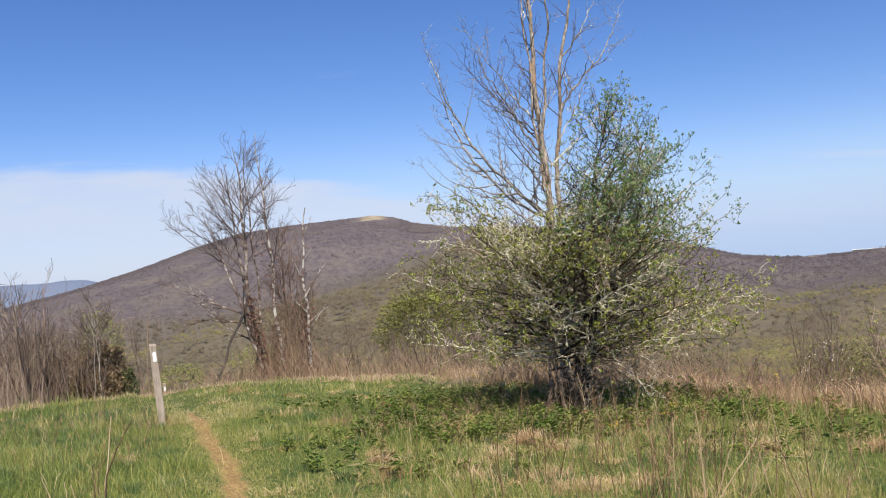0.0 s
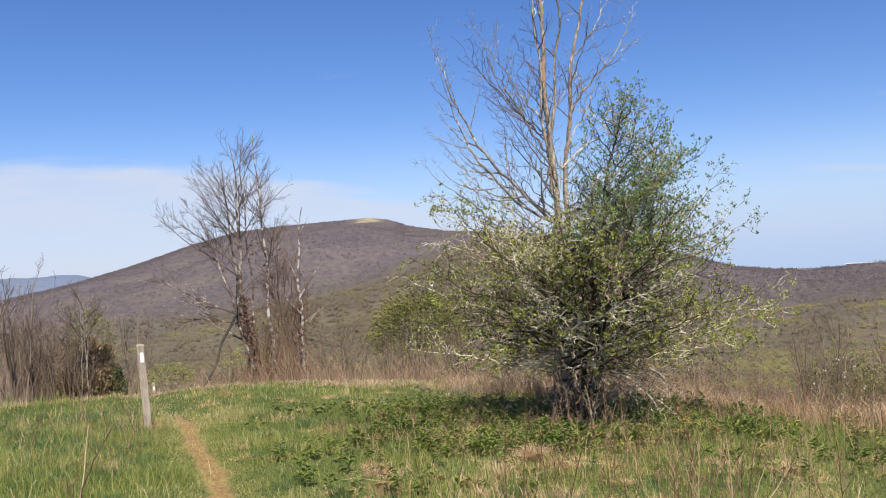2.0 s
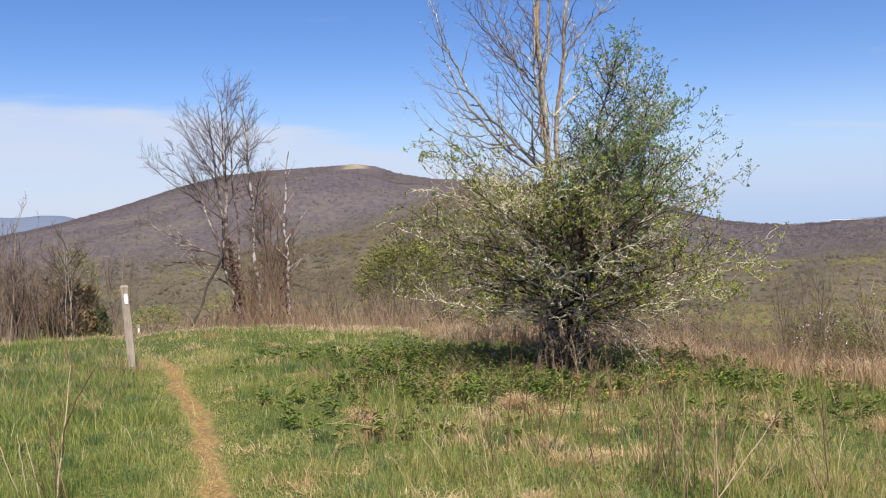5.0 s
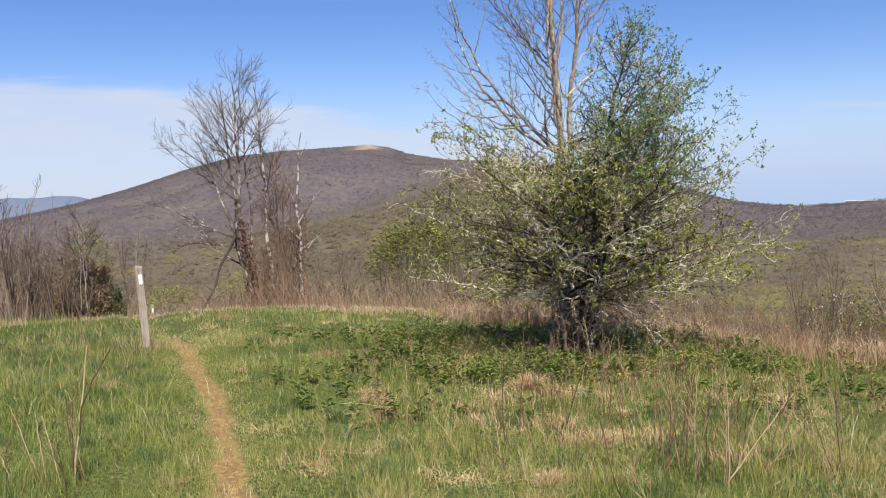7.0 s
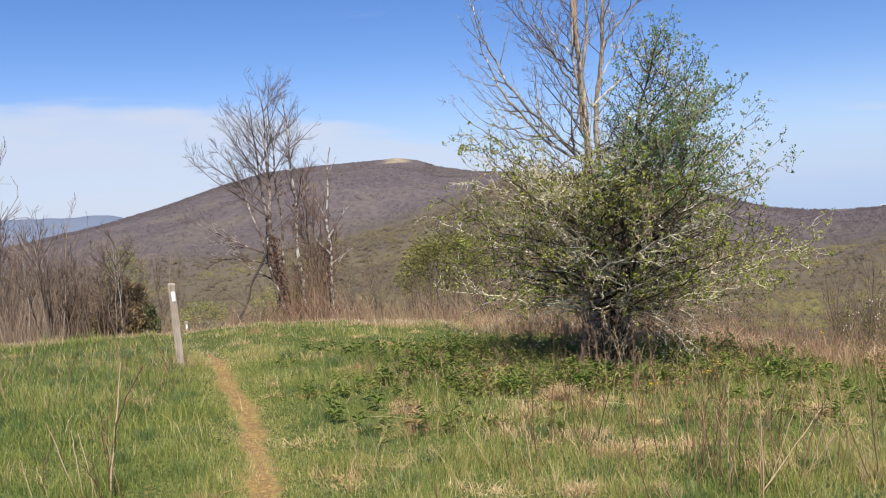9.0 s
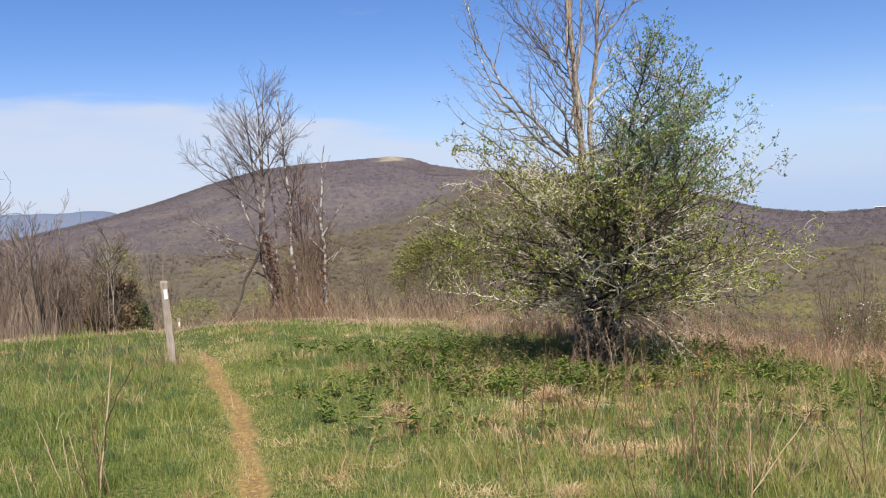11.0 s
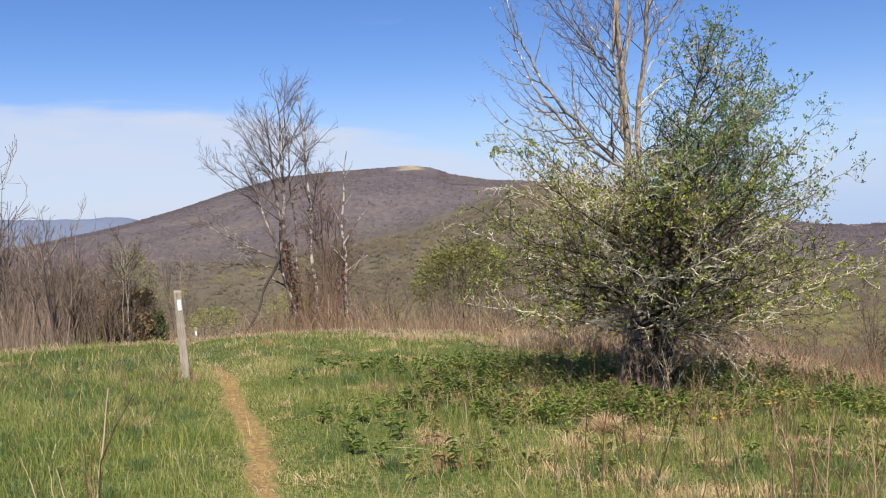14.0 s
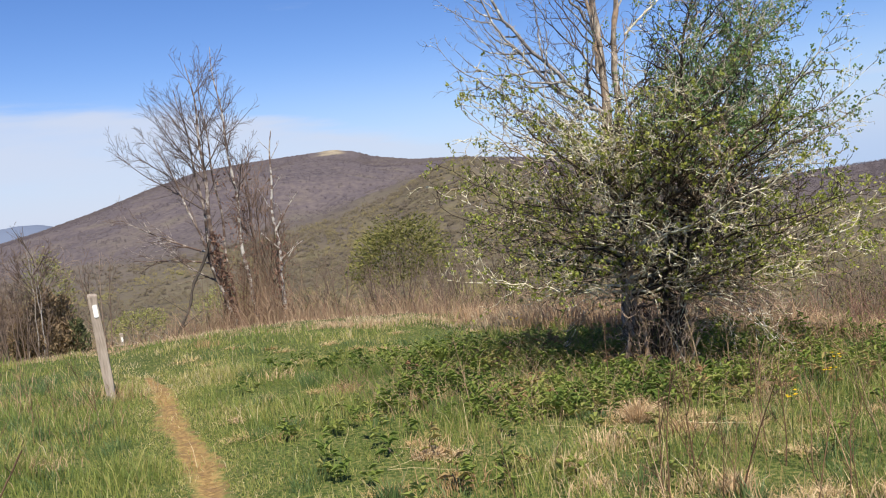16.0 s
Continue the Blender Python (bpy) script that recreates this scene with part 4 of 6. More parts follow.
def build_fallen_limb():
    """A broken limb that leans from the birch to the ground."""
    a, b = Vector((-6.45, 26.1, zat(-6.45, 26.1) - 0.05)), Vector((-5.22, 28.2, 0.42))
    tb, pts, n = Tubes(), [], 12
    for i in range(n + 1):
        f = i / n
        pts.append(a.lerp(b, f) + Vector((0, 0, -0.14 * math.sin(math.pi * f))) + Vector((0.07 * math.sin(6 * f) + 0.03 * math.sin(17 * f), 0, 0.03 * math.sin(13 * f))))
    tb.tube(pts, [(0.022 + 0.026 * i / n) * (1 + 0.25 * math.sin(9.7 * i)) for i in range(n + 1)], 7)
    rng = random.Random(8)
    P = dict(levels=4, kids=[0, 2, 3, 0], ratio=[0, 0.5, 0.5, 0], angle=[0, 40, 40, 0], up=[0, 0.1, 0.1, 0.1], wiggle=[0.1, 0.12, 0.14, 0.15],
             seg=[0.3, 0.2, 0.15, 0.12], sides=[7, 5, 4, 3], rmin=0.005, taper=0.3, lmin=0.15)
    P["from"] = [0.2, 0.3, 0.2, 0]
    tips = []
    for i, s in ((2, -1), (3, 1), (5, -1)):
        shoot(tb, pts[i], Vector((s * 0.6, 0.2, 0.5)).normalized(), 0.9, 0.013, 1, P, rng, tips)
    tagged(new("fallen_limb", tb.mesh("fallen_limb", M_DARKLIMB)), "dark broken limb leaning from birch trunk to ground", "branch")


build_fallen_limb()


def build_brush():
    """Dead branches dropped on the ground below the broken limb."""
    rng = random.Random(19)
    for x, y, az, L in ((-6.5, 25.9, 150, 1.3), (-6.3, 26.1, 165, 1.1), (-6.1, 25.8, 130, 0.9), (-5.8, 26.2, 172, 1.2), (-6.7, 26.2, 40, 0.9), (-5.9, 25.9, 20, 0.8)):
        tb = Tubes()
        a = radians(az)
        crooked(tb, Vector((0, 0, 0.03)), Vector((math.cos(a), math.sin(a) * 0.4, rng.uniform(0.15, 0.45))).normalized(), L, 0.016, 0, rng, [])
        ob = new("fallen_branch", tb.mesh("fallen_branch", M_PALETRUNK))
        ob.location = (x, y, zat(x, y))
        tagged(ob, "pale dead branch lying on ground below birch", "branch", "fallen branches")


build_brush()


# ---------------------------------------------------------------- saplings, cedar and shrubs beyond the edge
def sapling_parts(seed, h, stems, spread, fine=1.0):
    rng = random.Random(seed)
    P = dict(levels=4, kids=[3.2 * fine, 3.0 * fine, 3.4, 0], ratio=[0.42, 0.5, 0.5, 0], angle=[28, 32, 35, 0], up=[0.2, 0.2, 0.2, 0.2], wiggle=[0.06, 0.1, 0.13, 0.15],
             seg=[0.4, 0.34, 0.26, 0.22], sides=[5, 3, 3, 3], rmin=0.0045, taper=0.15, lmin=0.25)
    P["from"] = [0.15, 0.15, 0.15, 0]
    made = []
    for s in range(stems):
        tb, tips = Tubes(), []
        az = s * 2.4 + rng.uniform(-0.3, 0.3)
        d = Vector((math.cos(az) * spread, math.sin(az) * spread, 1)).normalized()
        shoot(tb, Vector((math.cos(az) * 0.15, math.sin(az) * 0.15, -0.15)), d, h * rng.uniform(0.7, 1.05), 0.012 + 0.006 * h, 0, P, rng, tips)
        made.append((tb.mesh("stem", M_GREYTWIG), tips))
    return made


def build_saplings():
    rng = random.Random(31)
    kinds = [sapling_parts(s, h, n, sp, 0.8) for s, h, n, sp in ((1, 3.3, 5, 0.25), (2, 2.7, 6, 0.35), (3, 3.9, 4, 0.16))]
    first = []
    for kind in kinds:
        top = empty("bare_sapling", (0, -400, 0), "leafless grey-brown sapling clump beyond the meadow", "sapling", "saplings beyond the meadow")
        for me, _ in kind:
            part("stem", me, top)
        first.append(top)
    spots = []
    for k in range(50):                                  # thicket on the one side
        spots.append((rng.uniform(-19, -8.9), rng.uniform(20.5, 30), rng.uniform(0.6, 1.0)))
    spots += [(-7.9, 20.9, 0.5), (-8.3, 21.2, 0.62), (-7.6, 21.0, 0.45), (-8.8, 21.4, 0.6), (-9.3, 21.0, 0.7), (-13.0, 26, 1.3), (-14.6, 27.5, 1.6), (-12.0, 28, 1.2), (-16, 26, 1.6), (-15.2, 27, 1.7), (-14.2, 28.5, 1.3), (-17, 29, 1.8), (-13.8, 25, 1.3), (-14.9, 29, 1.75), (-15.8, 28, 1.7)]
    for k in range(16):                                  # thin ones past the birches and along the crest
        spots.append((rng.uniform(-2.6, 6), rng.uniform(30, 42), rng.uniform(0.55, 0.9)))
    for k in range(40):
        spots.append((rng.uniform(7, 22), rng.uniform(15, 32), rng.uniform(0.35, 0.7)))
    for k, (x, y, s) in enumerate(spots):
        m = pose(x, y, zat(x, y), 0, 0, rng.uniform(0, 360))
        top = first[k % 3] if k < 3 else copy_thing(first[k % 3], m)
        top.matrix_basis = m @ Matrix.Diagonal((s, s, s, 1))


build_saplings()


def build_cedar():
    x, y = -7.5, 21.7
    z = zat(x, y)
    top = empty("cedar_shrub", (x, y, z), "low dark green and rusty cedar shrub beside bare saplings", "shrub")
    lobes = ((-0.40, 0.1, 1.25, 0.26), (-0.12, -0.1, 1.52, 0.24), (0.12, 0.1, 1.30, 0.27), (0.46, -0.1, 0.78, 0.22), (-0.66, -0.1, 0.82, 0.26), (0.0, -0.25, 0.85, 0.32), (0.30, -0.1, 0.72, 0.24))
    for k, (lx, ly, h, w) in enumerate(lobes):
        tb = Tubes()
        tb.tube([Vector((lx * 0.3, ly * 0.3, -0.1)), Vector((lx * 0.8, ly, h * 0.4)), Vector((lx, ly, h * 0.95))], [0.035, 0.022, 0.006], 5)
        part("stem", tb.mesh("stem", M_DARKBARK), top)

        def shape(g, n):
            az, f = g.uniform(0, 6.283, n), g.beta(1.3, 1.2, n)
            rr = w * (0.45 + 0.75 * np.sin(np.pi * np.clip(0.2 + 0.78 * f, 0, 1))) * (0.7 + 0.6 * vnoise(az * 1.5 + k * 7, f * 7, 3 + k)) * np.sqrt(g.uniform(0.15, 1, n))
            C = np.stack([lx + rr * np.cos(az), ly + rr * np.sin(az), 0.03 + h * f], 1)
            return C, np.stack([np.cos(az) * 0.6, np.sin(az) * 0.6, np.full(n, 1.0)], 1)

        green = k == 3
        part("foliage", foliage_cloud("foliage", 800 if green else 1700, shape, 0.075, M_CEDAR if green else M_CEDARBROWN, 3 + k, 0.6), top,
             "dark green scaly sprays" if green else "rusty brown winter sprays")["kind"] = "stuff"


build_cedar()


def build_leafy_shrub(x, y, h, w, seed, mat, label, n=5200, size=0.11, name="leafy_shrub"):
    z = zat(x, y)
    top = empty(name, (x, y, z), label, "shrub", "shrubs on the slope")
    made = sapling_parts(seed, h * 0.9, 5, 0.3, 0.7)
    for me, _ in made:
        part("stem", me, top)

    def shape(g, k):
        az, el = g.uniform(0, 6.283, k), np.arcsin(g.uniform(-0.3, 1, k))
        lump = 0.62 + 0.65 * fbm(az * 1.4 + seed, el * 2.2, seed, 3)
        rr = np.cbrt(g.uniform(0.15, 1, k)) * lump
        C = np.stack([w * rr * np.cos(az) * np.cos(el), w * rr * np.sin(az) * np.cos(el), h * 0.45 + h * 0.52 * rr * np.sin(el)], 1)
        return C, np.stack([np.cos(az), np.sin(az), np.full(k, 0.5)], 1)

    part("foliage", foliage_cloud("foliage", n, shape, size, mat, seed), top)["kind"] = "stuff"


M_SHRUB = material("shrub_spring_leaves", [(0.2, (0.11, 0.118, 0.034)), (0.5, (0.185, 0.182, 0.05)), (0.8, (0.275, 0.25, 0.08))], scale=1, bump=0, island=0.7, translucent=0.25)
M_PALELEAF = material("pale_budding_leaves", [(0.2, (0.20, 0.205, 0.07)), (0.5, (0.31, 0.31, 0.10)), (0.8, (0.40, 0.38, 0.14))], scale=1, bump=0, island=0.6, translucent=0.35)
M_RUST = material("rusty_shrub_leaves", [(0.2, (0.09, 0.06, 0.035)), (0.5, (0.16, 0.105, 0.06)), (0.8, (0.24, 0.17, 0.09))], scale=1, bump=0, island=0.7, translucent=0.2)
M_SHRUB2 = material("dull_shrub_leaves", [(0.2, (0.085, 0.07, 0.035)), (0.5, (0.14, 0.12, 0.05)), (0.8, (0.20, 0.19, 0.07))], scale=1, bump=0, island=0.7, translucent=0.2)
build_leafy_shrub(0.4, 43, 4.9, 2.4, 6, M_SHRUB, "rounded olive-green shrub just past the crest", 7000, 0.14)
build_leafy_shrub(-10.3, 29.1, 3.5, 0.8, 7, M_PALELEAF, "thin pale green budding tree behind the cedar", 2400, 0.075)
build_leafy_shrub(-8.9, 22.6, 1.7, 0.7, 9, M_RUST, "rusty brown twiggy shrub beside the cedar", 800, 0.07)
build_leafy_shrub(-10.9, 40, 1.8, 1.2, 12, M_PALELEAF, "yellow-green rounded shrub just past the crest", 1100, 0.10)
build_leafy_shrub(-7.2, 40, 2.2, 1.4, 8, M_PALELEAF, "low yellow-green shrub past the birches", 900, 0.10)


def build_slope_shrubs():
    rng = random.Random(61)
    kinds = []
    for k in range(3):
        before = set(bpy.data.objects)
        build_leafy_shrub(9 + k, 18 + k, 1.5, 0.85, 70 + k, M_SHRUB2 if k < 2 else M_SHRUB, "small twiggy olive-brown shrub on the slope", 520, 0.055, "slope_shrub")
        kinds.append([o for o in set(bpy.data.objects) - before if o.parent is None][0])
    for k in range(64):
        y = rng.uniform(13, 30)
        x = rng.uniform(0.42 * y + 1.2, 0.72 * y + 3) if k < 54 else rng.uniform(1.5, 0.4 * y)
        if k >= 54:
            y = rng.uniform(26, 38)
        sc = rng.uniform(0.5, 0.95)
        ob = copy_thing(kinds[k % 3], pose(x, y, zat(x, y), 0, 0, rng.uniform(0, 360)))
        ob.matrix_basis = pose(x, y, zat(x, y), 0, 0, rng.uniform(0, 360)) @ Matrix.Diagonal((sc, sc, sc * rng.uniform(0.8, 1.2), 1))


build_slope_shrubs()


def build_side_bush():
    """The sparse thorny shrub at the side of the meadow."""
    rng = random.Random(17)
    x, y = 7.2, 11.8
    top = empty("sparse_thorn_shrub", (x, y, zat(x, y)), "sparse thorny shrub with few green leaves in dry grass", "shrub")
    P = dict(levels=4, kids=[4, 4.5, 5.0, 0], ratio=[0.5, 0.5, 0.5, 0], angle=[50, 48, 50, 0], up=[0.1, 0.05, 0.1, 0.2], wiggle=[0.10, 0.13, 0.17, 0.2],
             seg=[0.2, 0.14, 0.1, 0.08], sides=[5, 4, 3, 3], rmin=0.003, taper=0.25, lmin=0.08)
    P["from"] = [0.1, 0.15, 0.15, 0]
    tips_all = []
    for k in range(10):
        a = k * 2.4
        tb, tips = Tubes(), []
        shoot(tb, Vector((0.1 * math.cos(a), 0.1 * math.sin(a), -0.05)), Vector((0.45 * math.cos(a), 0.45 * math.sin(a), 1)).normalized(), rng.uniform(0.9, 1.7), 0.012, 0, P, rng, tips)
        part("stem", tb.mesh("stem", M_SUCKER), top)
        tips_all += tips
    part("leaves", leaf_mesh("leaves", tips_all, 12, 0.035, M_LEAF, rng, (2, 3)), top)["kind"] = "stuff"


build_side_bush()


# ---------------------------------------------------------------- the posts
def build_post(x, y, h, w, lean_x, lean_y, turn, label):
    z = zat(x, y)
    top = empty("trail_post", (x, y, z), label, "post", "trail posts")
    top.rotation_euler = (radians(lean_y), radians(lean_x), radians(turn))
    bm = bmesh.new()
    bmesh.ops.create_cube(bm, size=1.0)
    for v in bm.verts:
        v.co = Vector((v.co.x * w, v.co.y * w, (v.co.z + 0.5) * (h + 0.25) - 0.25))
        if v.co.z > 0.5 * h:
            v.co.z += 0.25 * v.co.y - 0.1 * v.co.x         # weathered slanting top
    bmesh.ops.bevel(bm, geom=list(bm.edges), offset=0.007, segments=2, affect="EDGES")
    bmesh.ops.subdivide_edges(bm, edges=[q for q in bm.edges if q.calc_length() > 0.5], cuts=14)
    for v in bm.verts:
        k = 0.006 * (noise.noise(v.co * 9) + noise.noise(v.co * 23 + Vector((3, 1, 7))))
        v.co.x += k
        v.co.y += 0.006 * noise.noise(v.co * 11 + Vector((9, 2, 4)))
    part("post_body", bm_mesh("post_body", bm, M_POST), top)
    bm = bmesh.new()
    bh, bw = 0.125 * h / 1.07, w * 0.5
    n = 12
    ring = []
    for k in range(n * 2):
        a = math.pi * k / n
        wob = 1 + 0.07 * noise.noise(Vector((math.cos(a) * 2, math.sin(a) * 2, h)))
        sx, sz = math.copysign(abs(math.cos(a)) ** 0.35, math.cos(a)), math.copysign(abs(math.sin(a)) ** 0.35, math.sin(a))
        ring.append((0.12 * w + bw / 2 * sx * wob, h - 0.145 * h + bh / 2 * sz * wob))
    fr = [bm.verts.new((px, -w / 2 - 0.008, pz)) for px, pz in ring]
    bk = [bm.verts.new((px, -w / 2 + 0.012, pz)) for px, pz in ring]
    bm.faces.new(fr)
    for k in range(len(ring)):
        j = (k + 1) % len(ring)
        bm.faces.new((fr[k], bk[k], bk[j], fr[j]))
    bmesh.ops.recalc_face_normals(bm, faces=bm.faces)
    part("painted_blaze", bm_mesh("painted_blaze", bm, M_BLAZE), top, "white painted rectangular blaze")


build_post(-3.25, 11.4, 1.11, 0.092, -2.6, 0, 14, "weathered grey wooden trail post with white painted blaze")
build_post(-7.45, 26.0, 1.07, 0.09, 0, 0, 16, "small far trail post with white painted blaze")


# ---------------------------------------------------------------- grass and weeds
def blades(name, X, Y, H, W, lean, tone, mat, seed, curl=0.5, fan=None):
    g = np.random.default_rng(seed)
    n = len(X)
    Z = land(X, Y) - 0.012
    face, bow = g.uniform(0, 6.283, n), g.uniform(0, 6.283, n)
    ux, uy = np.cos(face) * W / 2, np.sin(face) * W / 2
    if fan is not None:
        bow = fan + g.normal(0, 0.6, n)
    k = lean * H * g.uniform(0.3, 1.2, n)
    lx, ly = np.cos(bow) * k, np.sin(bow) * k
    zz = np.zeros(n)
    V = np.stack([np.stack([X - ux, Y - uy, Z], 1), np.stack([X + ux, Y + uy, Z], 1),
                  np.stack([X - ux * 0.75 + lx * 0.35, Y - uy * 0.75 + ly * 0.35, Z + H * 0.6], 1), np.stack([X + ux * 0.75 + lx * 0.35, Y + uy * 0.75 + ly * 0.35, Z + H * 0.6], 1),
                  np.stack([X + lx, Y + ly, Z + H * (1 - 0.25 * lean * curl)], 1)], 1).reshape(-1, 3)
    i = np.arange(n)[:, None] * 5
    F = np.concatenate([i + [0, 1, 3], i + [0, 3, 2], i + [2, 3, 4]], 0)
    return np_mesh(name, V, F, mat, np.repeat(tone, 5))


def scatter(g, count, y0, y1, fan=0.64, side=2.2):
    """Even points over the part of the meadow that the walk overlooks."""
    y = np.sqrt(g.uniform(0, 1, count) * ((y1 + side / fan) ** 2 - (y0 + side / fan) ** 2) + (y0 + side / fan) ** 2) - side / fan
    x = g.uniform(-1, 1, count) * (fan * y + side)
    return x, y


def shade_zone(x, y):
    """1 inside the weedy patch round the bush."""
    return 1 - sstep(0.75, 1.2, np.hypot((x - 1.8) / 2.6, (y - 10.25) / 1.9) + 0.35 * (fbm(x * 1.2, y * 1.2, 41, 3) - 0.5))


def build_grass():
    for k, (count, y0, y1, hh, ww) in enumerate(((190000, 2.2, 6.5, 0.088, 0.0037), (190000, 6.5, 12.5, 0.086, 0.0054), (70000, 12.5, 19, 0.072, 0.010))):
        g = np.random.default_rng(100 + k)
        per = 5
        cx, cy = scatter(g, count // per, y0, y1)
        rise = np.repeat(g.lognormal(0, 0.38, count // per), per)
        shade = np.repeat(g.normal(0, 0.22, count // per), per)
        count = per * (count // per)
        rad = 0.04 + 0.015 * k
        ox, oy = g.normal(0, rad, count), g.normal(0, rad, count)
        x, y, out = np.repeat(cx, per) + ox, np.repeat(cy, per) + oy, np.arctan2(oy, ox)
        tuft = fbm(x * 2.3, y * 2.3, 50, 3)
        patch = fbm(x * 0.55 + 3, y * 0.55, 60, 3)
        dpath = np.abs(x - path_x(y))
        keep = (y < edge_y(x) + 0.8) & ((dpath > 0.06 + 0.14 * g.random(count) ** 0.7) | (g.random(count) < 0.42) | (y > 12.6 + 1.0 * g.random(count))) & (g.random(count) < 0.35 + 1.1 * tuft) & (shade_zone(x, y) < 0.5 + 1.0 * g.random(count))
        x, y, tuft, patch, dpath, rise, shade, out = (q[keep] for q in (x, y, tuft, patch, dpath, rise, shade, out))
        n = len(x)
        H = hh * rise * (0.30 + 2.3 * tuft ** 2.0) * g.uniform(0.6, 1.3, n) * (0.42 + 0.58 * sstep(0.12, 0.6, dpath)) * np.where(x < path_x(y), 1.15, 0.92)
        right = sstep(-1.0, 1.5, x - path_x(y) * 0)
        dry = sstep(0.52, 0.64, patch + 0.05 * right + 0.25 * (tuft - 0.5)) * 0.42
        tone = np.clip((0.05, 0.0, 0.0)[k] + -0.04 * right + 0.34 * vnoise(x * 1.1, y * 1.1, 7) + 0.8 * shade + dry * 0.6 + g.normal(0, 0.09, n) + 0.22 * np.exp(-(dpath / 0.9) ** 2) + 0.3 * np.exp(-(dpath / 0.15) ** 2), 0, 1)
        tone = np.where(g.random(n) < 0.012 + 0.09 * dry * (0.4 + 0.3 * right) + 0.012 * right, g.uniform(0.75, 1.0, n), tone)
        me = blades("grass", x, y, H, ww * g.uniform(0.6, 1.3, n), 0.35 + 0.5 * g.random(n), tone, M_GRASS, k, fan=out)
        tagged(new("meadow_grass", me), "short green meadow grass mixed with dry straw", "grass", kind="stuff")
    g = np.random.default_rng(140)
    n = 26000
    x, y = g.uniform(-5.5, 5.5, n), g.uniform(-5, 2.5, n)
    keep = np.abs(x - path_x(y)) > 0.12 + 0.1 * g.random(n)
    x, y = x[keep], y[keep]
    n = len(x)
    tone = np.clip(0.3 * vnoise(x * 1.1, y * 1.1, 7) + g.normal(0.02, 0.16, n), 0, 1)
    me = blades("grass", x, y, 0.06 * g.lognormal(0, 0.4, n), 0.008 * g.uniform(0.7, 1.4, n), 0.5 + 0.6 * g.random(n), tone, M_GRASS, 9)
    tagged(new("meadow_grass", me), "short green meadow grass where the walk starts", "grass", kind="stuff")


build_grass()


